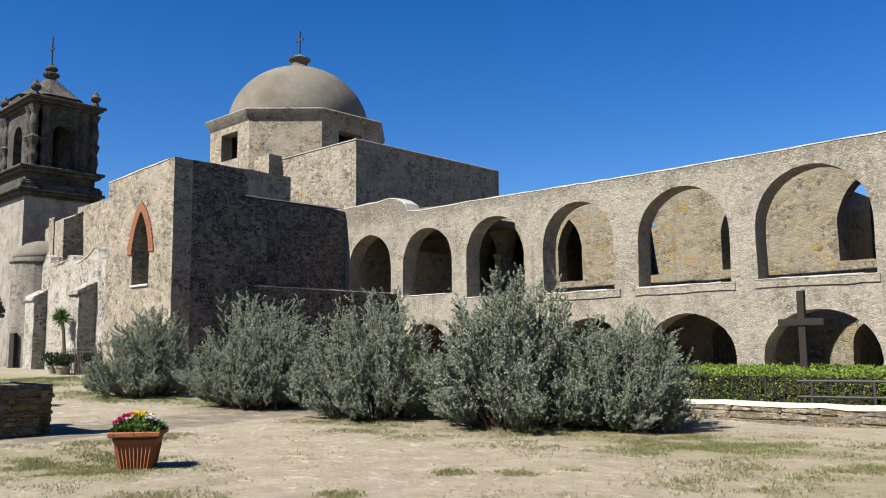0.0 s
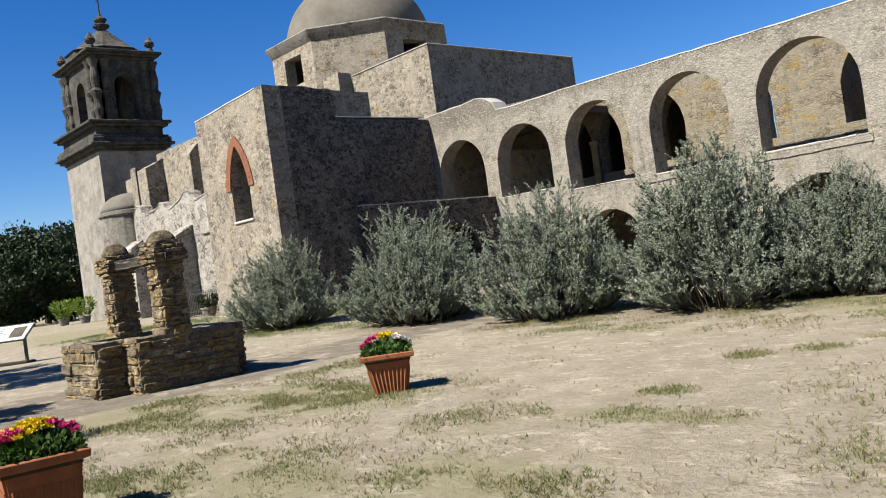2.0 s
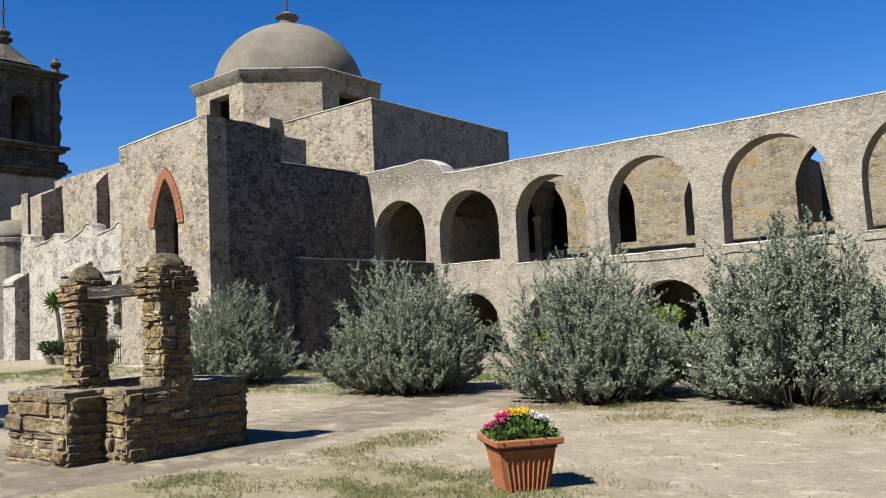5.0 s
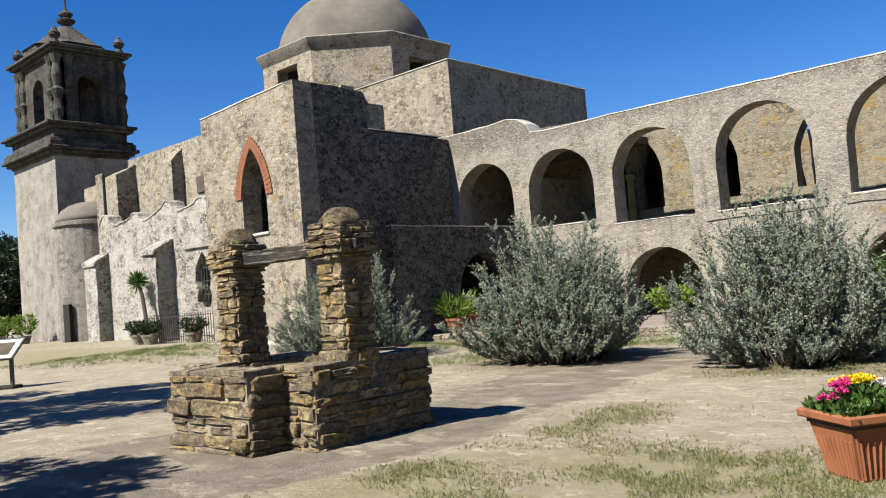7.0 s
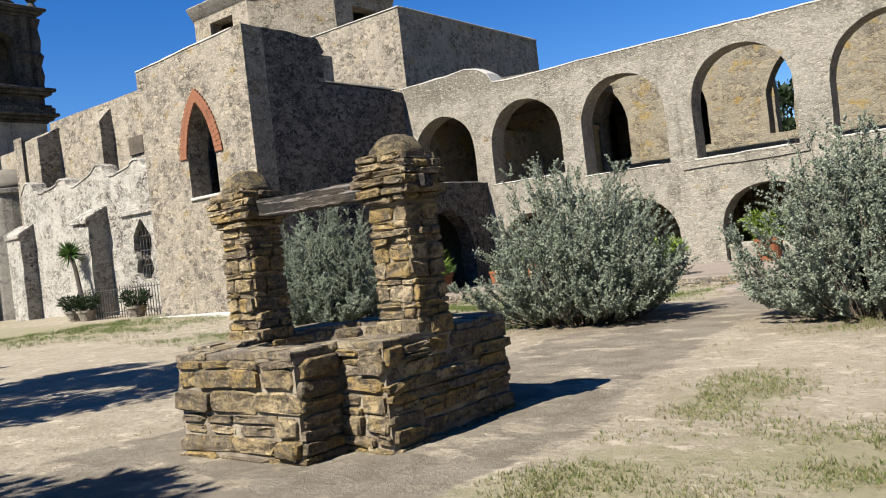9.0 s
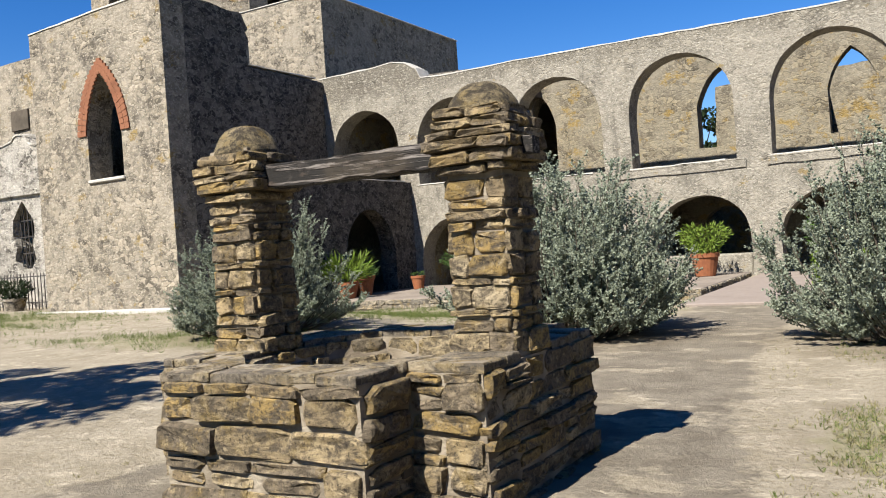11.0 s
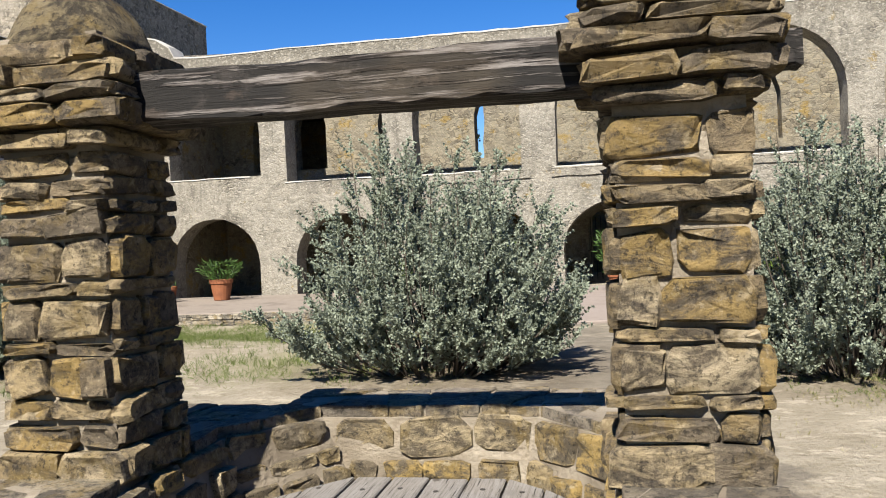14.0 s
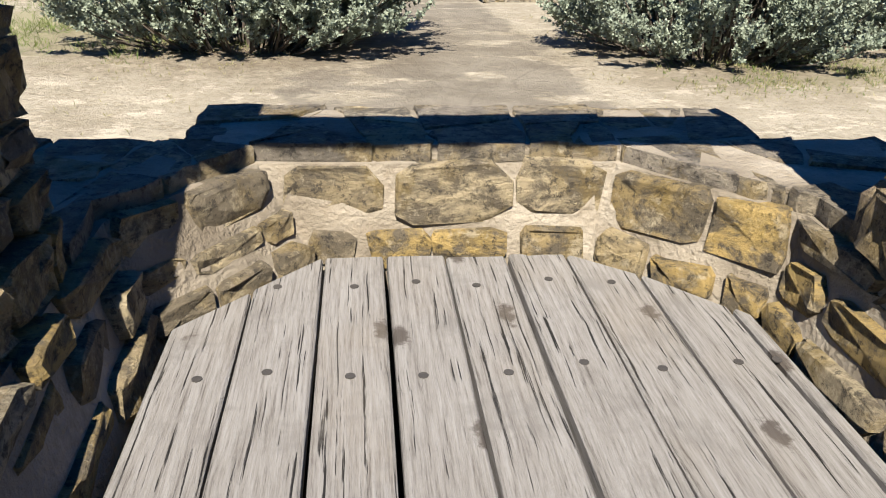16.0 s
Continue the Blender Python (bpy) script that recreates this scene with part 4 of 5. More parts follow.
part("cross", bm, IRON, tower)

# ---- stones ----
def stone_mesh(name, seed, bevel=0.12, jitter=0.09, mat=None):
    """One roughly split stone in a unit box."""
    r = random.Random(seed)
    bm = bmesh.new()
    bmesh.ops.create_cube(bm, size=1.0)
    for v in bm.verts:
        v.co += Vector((r.uniform(-1, 1), r.uniform(-1, 1), r.uniform(-1, 1))) * jitter
    bmesh.ops.bevel(bm, geom=bm.edges[:], offset=bevel, segments=1, affect="EDGES", profile=0.55)
    for v in bm.verts:
        v.co += Vector((r.uniform(-1, 1), r.uniform(-1, 1), r.uniform(-1, 1))) * jitter * 0.3
    bmesh.ops.recalc_face_normals(bm, faces=bm.faces[:])
    me = bpy.data.meshes.new(name)
    bm.to_mesh(me)
    bm.free()
    me.materials.append(mat or STONE)
    return me


def field_stone(seed, mat=STONE):
    """A split stone with an uneven rounded face towards -y, in a unit box."""
    r = random.Random(seed)
    ring = []
    for sx, sz, first in ((-1, -1, "z"), (1, -1, "x"), (1, 1, "z"), (-1, 1, "x")):
        cx_, cz_ = r.uniform(0.03, 0.20), r.uniform(0.04, 0.34)
        pts = [(sx * 0.5, sz * (0.5 - cz_)), (sx * (0.5 - cx_), sz * 0.5)]
        ring += pts if first == "z" else pts[::-1]
    ring = [(x + r.uniform(-0.045, 0.045), z + r.uniform(-0.07, 0.07)) for x, z in ring]
    verts, faces = [], []
    for shrink, y in ((1.0, 0.5), (1.02, -0.36), (0.985, -0.46), (0.84, -0.5)):
        verts += [(x * shrink + r.uniform(-0.012, 0.012), y + r.uniform(-0.08, 0.08), z * shrink * (0.97 if y < -0.3 else 1.0)) for x, z in ring]
    for k in range(3):
        for i in range(8):
            j = (i + 1) % 8
            faces.append((k * 8 + i, k * 8 + j, k * 8 + 8 + j, k * 8 + 8 + i))
    verts.append((r.uniform(-0.2, 0.2), -0.5 + r.uniform(-0.1, 0.08), r.uniform(-0.2, 0.2)))
    faces += [(24 + i, 24 + (i + 1) % 8, 32) for i in range(8)]
    me = bpy.data.meshes.new("stone")
    me.from_pydata(verts, [], faces)
    me.materials.append(mat)
    bm = bmesh.new()
    bm.from_mesh(me)
    bmesh.ops.recalc_face_normals(bm, faces=bm.faces[:])
    bm.to_mesh(me)
    bm.free()
    return me


STONES = [field_stone(300 + i) for i in range(18)]
PALE_STONES = [field_stone(340 + i, PALESTONE) for i in range(10)]


def put_stone(parent, m, size, meshes=STONES, name="stone"):
    ob = new(name, rnd.choice(meshes))
    ob.parent = parent
    ob.matrix_basis = m @ Matrix.Diagonal((*size, 1))
    return ob


def lay(parent, p0, p1, z0, z1, depth=0.12, course=(0.11, 0.2), length=(0.18, 0.48), proud=0.03, meshes=STONES, gap=0.012, skip=0.0, fill=(1.0, 1.08), tilt=4.0):
    """Courses of stones on the face from p0 to p1; the face looks to the right of that direction."""
    a, b = Vector(p0), Vector(p1)
    run = (b - a).length
    ang = math.degrees(math.atan2(b.y - a.y, b.x - a.x))
    d = (b - a).normalized()
    nrm = Vector((d.y, -d.x))
    z = z0
    while z < z1 - 0.03:
        h = min(rnd.uniform(*course), z1 - z)
        if z1 - z - h < course[0] * 0.6:
            h = z1 - z
        u = 0.0
        while u < run - 0.02:
            l = rnd.uniform(*length)
            if run - u - l < length[0] * 0.7:
                l = run - u
            out = rnd.uniform(-0.01, proud)
            if rnd.random() < skip:
                u += l
                continue
            c = a + d * (u + l / 2) + nrm * (out - depth / 2 + 0.012)
            split = rnd.uniform(0.38, 0.62) if h > 0.15 and rnd.random() < 0.22 else 1.0
            for lo, hi in ((0.0, split), (split, 1.0)):
                if hi - lo < 0.05:
                    continue
                hh = h * (hi - lo)
                c2 = c + nrm * rnd.uniform(-0.012, 0.012) + d * rnd.uniform(-0.01, 0.01)
                put_stone(parent, pose(c2.x, c2.y, z + h * (lo + hi) / 2 + rnd.uniform(-0.006, 0.006), rnd.uniform(-2.5, 2.5), rnd.uniform(-tilt, tilt) * min(1, 0.2 / l), ang + rnd.uniform(-2.5, 2.5)), (l * rnd.uniform(*fill) - gap, depth, hh * rnd.uniform(*fill) - gap), meshes)
            u += l
        z += h


# ---- the well ----
well = thing("stone_well", "old rubble stone well with two pillars and a weathered beam", "well")
RIM = 0.97
OUTER = [(-18.2, 3.87), (-16.62, 3.87), (-16.62, 4.37), (-16.1, 4.37), (-16.1, 6.12), (-16.46, 6.12), (-16.46, 6.48), (-18.1, 6.48), (-18.1, 6.12), (-18.74, 6.12), (-18.74, 4.37), (-18.2, 4.37)]
CX, CY = -17.4, 5.08
INNER = [(-16.98, 4.28), (-16.57, 4.66), (-16.57, 5.60), (-16.93, 6.03), (-17.95, 6.05), (-18.25, 5.62), (-18.22, 4.66), (-17.84, 4.28)]


INNER_LOW = [(-17.02, 4.20), (-16.66, 4.62), (-16.66, 5.58), (-17.02, 6.00), (-17.76, 6.00), (-18.14, 5.58), (-18.14, 4.62), (-17.76, 4.20)]


def inset(poly, d):
    """Move an outline inwards (counter-clockwise outlines)."""
    out = []
    for i, p in enumerate(poly):
        a, b, c = Vector(poly[i - 1]), Vector(p), Vector(poly[(i + 1) % len(poly)])
        e, f = (b - a).normalized(), (c - b).normalized()
        out.append((b.x - (e.y + f.y) * d, b.y + (e.x + f.x) * d))
    return out


def slab_ring(name, outer, inner, z0, z1, mat, parent, label="", inner_low=None):
    loops = [[Vector((x, y, 0)) for x, y in outer], [Vector((x, y, 0)) for x, y in inner]]
    flat = loops[0] + loops[1]
    tris = tessellate_polygon(loops)
    k = len(flat)
    verts = [(p.x, p.y, z0) for p in (loops[0] + [Vector((x, y, 0)) for x, y in inner_low] if inner_low else flat)] + [(p.x, p.y, z1) for p in flat]
    faces = [tuple(t) for t in tris] + [tuple(i + k for i in t[::-1]) for t in tris]
    s = 0
    for loop in loops:
        m = len(loop)
        faces += [(s + i, s + (i + 1) % m, s + (i + 1) % m + k, s + i + k) for i in range(m)]
        s += m
    bm = bmesh.new()
    vs = [bm.verts.new(v) for v in verts]
    for f in faces:
        bm.faces.new([vs[i] for i in f])
    return part(name, bm, mat, parent, label)


INNER_STONES = [field_stone(380 + i, INNERSTONE) for i in range(12)]
base = slab_ring("base", inset(OUTER, 0.004), INNER, 0.55, RIM - 0.05, MORTAR, well, "rubble stone wall of the well", INNER_LOW)
slab_ring("footing", inset(OUTER, 0.004), INNER_LOW, -0.25, 0.548, MORTAR, well, "rubble footing of the well")
for i in range(len(OUTER)):
    big = i == 0
    lay(base, OUTER[i], OUTER[(i + 1) % len(OUTER)], -0.08, RIM - 0.055, 0.2, (0.11, 0.22) if big else (0.09, 0.19), (0.28, 0.68) if big else (0.2, 0.5), 0.05, gap=0.016, fill=(0.86, 1.12), tilt=8.0)
for i in range(len(INNER)):
    j, z = (i + 1) % len(INNER), 0.60
    while z < RIM - 0.06:
        h = rnd.uniform(0.085, 0.15)
        if RIM - 0.035 - z - h < 0.07:
            h = RIM - 0.035 - z
        f = (z + h / 2 - 0.55) / (RIM - 0.6)
        ends = [Vector(INNER_LOW[q]).lerp(Vector(INNER[q]), f).lerp(Vector((CX, CY)), 0.011) for q in (j, i)]
        lay(base, ends[0], ends[1], z, z + h, 0.12, (h, h), (0.16, 0.36), 0.012, gap=0.02, skip=0.04, fill=(0.88, 1.08), tilt=7.0, meshes=INNER_STONES)
        z += h
# thin cap slabs on the rim
rim = slab_ring("rim_bed", inset(OUTER, 0.02), [(CX + (x - CX) * 1.03, CY + (y - CY) * 1.03) for x, y in INNER], RIM - 0.052, RIM - 0.003, MORTAR, well)


def cap_slab(points, seed):
    """A flat slab with broken edges, from its outline in plan."""
    r = random.Random(seed)
    mx, my = sum(p[0] for p in points) / len(points), sum(p[1] for p in points) / len(points)
    line = []
    for (ax, ay), (bx, by) in zip(points, points[1:] + points[:1]):
        for f in (0.0, 0.34, 0.67):
            x, y = ax + (bx - ax) * f, ay + (by - ay) * f
            x, y = x + (x - CX) * 0.012, y + (y - CY) * 0.012
            x, y = x + (mx - x) * 0.045 + r.uniform(-0.012, 0.012), y + (my - y) * 0.045 + r.uniform(-0.012, 0.012)
            line.append((x - mx, y - my))
    lift, k = r.uniform(-0.006, 0.008), len(line)
    bm = bmesh.new()
    rows = []
    for s, z in ((0.97, -0.045), (1.0, -0.035), (1.0, 0.002), (0.97, 0.013)):
        rows.append([bm.verts.new((x * s, y * s, z + lift + r.uniform(-0.004, 0.004))) for x, y in line])
    for a, b in zip(rows, rows[1:]):
        for q in range(k):
            bm.faces.new((a[q], a[(q + 1) % k], b[(q + 1) % k], b[q]))
    bm.faces.new(rows[-1])
    bm.faces.new(rows[0][::-1])
    ob = part("cap_stone", bm, SLAB, rim)
    ob.matrix_basis = pose(mx, my, RIM - 0.012)


RF, R1, R2, RB, LB, L2, L1, LF = INNER


def split_up(poly, r, least):
    """Cut an outline across its longer way until the pieces are small enough."""
    pts = [Vector(p) for p in poly]
    area = abs(sum(p.x * q.y - q.x * p.y for p, q in zip(pts, pts[1:] + pts[:1]))) / 2
    if area < least * r.uniform(0.8, 1.9):
        return [poly]
    wide = max(p.x for p in pts) - min(p.x for p in pts)
    tall = max(p.y for p in pts) - min(p.y for p in pts)
    turn = (0.0 if wide > tall else math.pi / 2) + r.uniform(-0.5, 0.5)
    across = Vector((math.cos(turn), math.sin(turn)))
    mid = sum((p.dot(across) for p in pts)) / len(pts) + r.uniform(-0.05, 0.05)
    lo, hi = [], []
    for p, q in zip(pts, pts[1:] + pts[:1]):
        dp, dq = p.dot(across) - mid, q.dot(across) - mid
        (lo if dp < 0 else hi).append(p)
        if dp * dq < 0:
            c = p.lerp(q, dp / (dp - dq))
            lo.append(c)
            hi.append(c)
    if len(lo) < 3 or len(hi) < 3:
        return [poly]
    return split_up([tuple(p) for p in lo], r, least) + split_up([tuple(p) for p in hi], r, least)


cutter = random.Random(31)
for q, outline in enumerate((
        ((-18.2, 3.87), (-17.75, 3.87), LF, L1, (-18.2, 4.37)),
        ((-17.75, 3.87), (-17.2, 3.87), (-17.25, 4.28), LF),
        ((-17.2, 3.87), (-16.62, 3.87), (-16.62, 4.37), R1, RF, (-17.25, 4.28)),
        ((-16.62, 4.37), (-16.1, 4.37), (-16.1, 4.88), (-16.57, 4.88), R1),
        ((-18.74, 4.37), (-18.2, 4.37), L1, (-18.23, 4.88), (-18.74, 4.88)),
        ((-18.16, 6.12), LB, (-17.45, 6.04), (-17.5, 6.48), (-18.16, 6.48)),
        ((-17.45, 6.04), RB, (-16.9, 6.48), (-17.5, 6.48)),
        (RB, (-16.46, 6.12), (-16.46, 6.48), (-16.9, 6.48)),
        ((-16.57, 5.36), (-16.1, 5.36), (-16.1, 6.12), (-16.46, 6.12), RB, R2),
        ((-18.74, 5.36), (-18.24, 5.36), L2, LB, (-18.16, 6.12), (-18.74, 6.12)))):
    for w, piece in enumerate(split_up(list(outline), cutter, 0.055)):
        cap_slab(list(piece), 70 + q * 10 + w)


def pillar(x0, x1, y0, y1, sill, cap_z, top):
    """A square pillar of flat stones with an overhanging head and a rounded cap."""
    body = part("pillar", box(x0 + 0.014, y0 + 0.014, RIM - 0.1, x1 - 0.014, y1 - 0.014, top - 0.2), MORTAR, well, "pillar of flat ochre stones")
    z = RIM - 0.03
    while z < cap_z - 0.02:
        h = min(rnd.choice((0.055, 0.07, 0.09, 0.12, 0.15)), cap_z - z)
        first = z < RIM
        grow = 0.03 if first else 0.0
        for (ax, ay), (bx, by) in (((x0 - grow, y0 - grow), (x1 + grow, y0 - grow)), ((x1 + grow, y0), (x1 + grow, y1)), ((x1 + grow, y1 + grow), (x0 - grow, y1 + grow)), ((x0 - grow, y1), (x0 - grow, y0))):
            lay(body, (ax, ay), (bx, by), z, z + h, 0.15, (h, h), (0.12, 0.30), 0.024, gap=0.012, fill=(0.94, 1.08))
        z += h
    z, k = cap_z, 0
    while z < top - 0.24:
        h = rnd.uniform(0.055, 0.085)
        grow = (0.02, 0.07, 0.09, 0.07, 0.05, 0.03, 0.02)[min(k, 6)]
        for (ax, ay), (bx, by) in (((x0 - grow, y0 - grow), (x1 + grow, y0 - grow)), ((x1 + grow, y0 - grow), (x1 + grow, y1 + grow)), ((x1 + grow, y1 + grow), (x0 - grow, y1 + grow)), ((x0 - grow, y1 + grow), (x0 - grow, y0 - grow))):
            lay(body, (ax, ay), (bx, by), z, z + h, 0.2, (h, h), (0.15, 0.4), 0.022, gap=0.010)
        z += h
        k += 1
    bm = bmesh.new()
    mx, my, rx, ry = (x0 + x1) / 2, (y0 + y1) / 2, (x1 - x0) / 2 + 0.02, (y1 - y0) / 2 + 0.02
    rings = []
    for i in range(7):
        f = i / 6
        s, hz = math.cos(f * math.pi / 2) ** 0.55, math.sin(f * math.pi / 2)
        ring = []
        for j in range(24):
            a = j * math.tau / 24
            c_, s_ = math.cos(a), math.sin(a)
            q = (abs(c_) ** 4 + abs(s_) ** 4) ** -0.25 * (1 - f * 0.25) + f * 0.0
            bump_ = 1 + 0.05 * noise.noise(Vector((c_ * 2, s_ * 2, f * 3 + x0)))
            ring.append(bm.verts.new((mx + c_ * q * rx * max(s, 0.05) * bump_, my + s_ * q * ry * max(s, 0.05) * bump_, top - 0.26 + 0.26 * hz)))
        rings.append(ring)
    for a, b in zip(rings, rings[1:]):
        for j in range(24):
            bm.faces.new((a[j], a[(j + 1) % 24], b[(j + 1) % 24], b[j]))
    bm.faces.new(rings[-1])
    bm.faces.new(rings[0][::-1])
    part("head", bm, HEADSTONE, body, "rounded lichen-covered stone cap", smooth=True)
    return body


pillar(-18.69, -18.27, 4.9, 5.34, RIM, 2.12, 2.72)
pillar(-16.56, -16.14, 4.9, 5.34, RIM, 2.12, 2.73)

bm = bmesh.new()
n_seg, prof = 26, [(-0.09, -0.085), (0.09, -0.09), (0.095, 0.08), (-0.085, 0.09)]
rings = []
for i in range(n_seg + 1):
    x = -1.22 + i * 2.44 / n_seg
    slim = 0.62 if x > 0.8 else 1.0
    rings.append([bm.verts.new((x - (0.07 if i == n_seg else 0), py * slim + 0.012 * noise.noise(Vector((x * 3, k, 0.3))), pz * slim + 0.014 * noise.noise(Vector((x * 2.5, k, 5.1))))) for k, (py, pz) in enumerate(prof)])
for a, b in zip(rings, rings[1:]):
    for k in range(4):
        bm.faces.new((a[k], a[(k + 1) % 4], b[(k + 1) % 4], b[k]))
bm.faces.new(rings[0][::-1])
bm.faces.new(rings[-1])
bmesh.ops.bevel(bm, geom=[e for e in bm.edges if abs(e.verts[0].co.x - e.verts[1].co.x) > 0.05], offset=0.012, segments=1, affect="EDGES")
beam = part("beam", bm, BEAMWOOD, well, "cracked grey timber beam")
beam.matrix_basis = pose(-17.12, 5.06, 2.275, 0, 0.3, 0)

cover = new("plank_cover")
cover.parent = well
tagged(cover, "silver-grey plank cover with bolt holes")


def pit_span(x):
    """The y range of the well's opening at x."""
    ys_ = []
    for (ax, ay), (bx, by) in zip(INNER_LOW, INNER_LOW[1:] + INNER_LOW[:1]):
        if (ax - x) * (bx - x) < 0:
            ys_.append(ay + (by - ay) * (x - ax) / (bx - ax))
    return (min(ys_), max(ys_)) if len(ys_) > 1 else None


for k in range(10):
    x0, x1 = max(-17.42 + 0.176 * (k - 5) + rnd.uniform(0.002, 0.006), -18.125), min(-17.42 + 0.176 * (k - 4) - rnd.uniform(0.002, 0.007), -16.675)
    if x1 - x0 < 0.03:
        continue
    mid = (x0 + x1) / 2
    left, right, centre = pit_span(x0 + 0.004), pit_span(x1 - 0.004), pit_span(mid)
    bm = bmesh.new()
    loops = []
    for z, draw in ((-0.025, 0.0), (0.014, 0.0), (0.02, 0.006)):
        outline = [(x0 - mid + draw, left[0] - CY + 0.03), (x1 - mid - draw, right[0] - CY + 0.03)]
        for f in (0.0, 0.25, 0.5, 0.75, 1.0):
            wob = 0.004 * noise.noise(Vector((k * 3.1, f * 5.0, 1.0)))
            outline.append((x1 - mid - draw + wob, right[0] + (right[1] - right[0]) * f - CY - 0.02 * (f > 0.9)) if f else outline.pop())
        for f in (1.0, 0.75, 0.5, 0.25):
            wob = 0.004 * noise.noise(Vector((k * 3.1, f * 5.0, 7.0)))
            outline.append((x0 - mid + draw + wob, left[0] + (left[1] - left[0]) * f - CY - 0.02 * (f > 0.9)))
        loops.append([bm.verts.new((u, v, z)) for u, v in outline])
    for a_, b_ in zip(loops, loops[1:]):
        for q in range(len(a_)):
            bm.faces.new((a_[q], a_[(q + 1) % len(a_)], b_[(q + 1) % len(a_)], b_[q]))
    bm.faces.new(loops[0][::-1])
    bm.faces.new(loops[-1])
    plank = part("plank", bm, PLANKWOOD, cover)
    plank.matrix_basis = pose(mid, CY, 0.64 + rnd.uniform(-0.005, 0.005), 0, rnd.uniform(-0.8, 0.8), 0)
    for yy in (5.80, 5.36, 4.80, 4.45):
        if centre[0] + 0.1 < yy < centre[1] - 0.08:
            bm = bmesh.new()
            lathe(bm, [(0.012, 0.0), (0.012, 0.003)], 8, rnd.uniform(-0.025, 0.025), yy - CY + rnd.uniform(-0.02, 0.02))
            bolt = part("bolt", bm, IRON, plank)
            bolt.matrix_basis = pose(0, 0, 0.0195)
part("pit_floor", box(CX - 0.8, CY - 0.85, 0.3, CX + 0.8, CY + 0.85, 0.4), SHADE, well)

# ---- plants ----
def leaf_cloud(name, centres, dirs, length, width, mat, parent, spread=0.7, label="", kind="stuff", per=1):
    """Small folded leaves at many places, as one mesh."""
    c = np.repeat(np.asarray(centres, float), per, 0)
    d = np.repeat(np.asarray(dirs, float), per, 0)
    n = len(c)
    d = d + rng.normal(0, spread, (n, 3))
    d /= np.linalg.norm(d, axis=1, keepdims=True) + 1e-9
    side = np.cross(d, rng.normal(0, 1, (n, 3)))
    side /= np.linalg.norm(side, axis=1, keepdims=True) + 1e-9
    L = (length * rng.uniform(0.65, 1.35, n))[:, None]
    W = (width * rng.uniform(0.7, 1.3, n))[:, None]
    v = np.empty((n, 4, 3))
    v[:, 0] = c
    v[:, 1] = c + d * L * 0.5 + side * W * 0.5
    v[:, 2] = c + d * L
    v[:, 3] = c + d * L * 0.5 - side * W * 0.5
    me = bpy.data.meshes.new(name)
    me.vertices.add(4 * n)
    me.vertices.foreach_set("co", v.reshape(-1))
    me.loops.add(4 * n)
    me.loops.foreach_set("vertex_index", np.arange(4 * n, dtype=np.int32))
    me.polygons.add(n)
    me.polygons.foreach_set("loop_start", np.arange(0, 4 * n, 4, dtype=np.int32))
    me.materials.append(mat)
    me.update(calc_edges=True)
    me.validate()
    ob = new(name, me)
    ob.parent = parent
    if label:
        ob["label"] = label
    return ob


def sage_bush(seed, lean=0.0):
    """A silver-leaved shrub two metres wide for each two metres of height (unit height 2.8 m)."""
    r = random.Random(seed)
    ob = thing("sage_bush", "dense silver-green sage bush on bare soil", "bush", group="sage bushes in the courtyard")
    wood = bmesh.new()
    cs, ds = [], []
    for k in range(236):
        a = r.uniform(0, math.tau)
        skirt = k >= 200
        outer = r.uniform(0.75, 1.0) if skirt else math.sqrt(r.uniform(0.0, 1.0))
        lump = 1.0 + 0.16 * math.sin(a * 3 + seed) + 0.08 * math.sin(a * 7 + seed * 2)
        low = r.uniform(0.0, 0.4) if skirt else r.random() ** 0.9
        reach = outer * (1.5 if skirt else 1.75) * lump * (1.0 - 0.22 * abs(low - 0.35))
        hgt = (2.7 - 1.25 * outer ** 3.0) * (0.10 + 0.90 * low if outer > 0.5 else r.uniform(0.6, 1.05))
        if r.random() < 0.16:
            hgt *= r.uniform(1.0, 1.13)
        foot = Vector((math.cos(a) * 0.7 * outer, math.sin(a) * 0.7 * outer, -0.05))
        tip = Vector((math.cos(a) * reach, math.sin(a) * reach, max(hgt, 0.3)))
        knee = foot.lerp(tip, 0.55) + Vector((math.cos(a) * 0.3 * outer, math.sin(a) * 0.3 * outer, -0.04)) + Vector((r.uniform(-0.15, 0.15), r.uniform(-0.15, 0.15), 0))
        pts = [foot.lerp(knee, i / 4).lerp(knee.lerp(tip, i / 4), i / 4) for i in range(5)]
        tube(wood, pts, 0.014, 0.004, 4)
        for j in range(22):
            f = r.uniform(0.16, 1.0) ** 0.7
            p = foot.lerp(knee, f).lerp(knee.lerp(tip, f), f)
            out = Vector((math.cos(a) * outer * 0.8, math.sin(a) * outer * 0.8, 0.95)) + Vector((r.uniform(-1, 1), r.uniform(-1, 1), r.uniform(-0.6, 0.9))) * 0.9
            out.normalize()
            ln = r.uniform(0.10, 0.34)
            steps = 6
            for s in range(steps):
                cs.append(p + out * ln * (s + 1) / steps)
                ds.append(out)
    trunk = part("woody_base", wood, BARK, ob, "thin grey-brown stems")
    leaf_cloud("foliage", cs, ds, 0.038, 0.022, SAGE, ob, 0.8, "small silver-green leaves", per=7)
    return ob


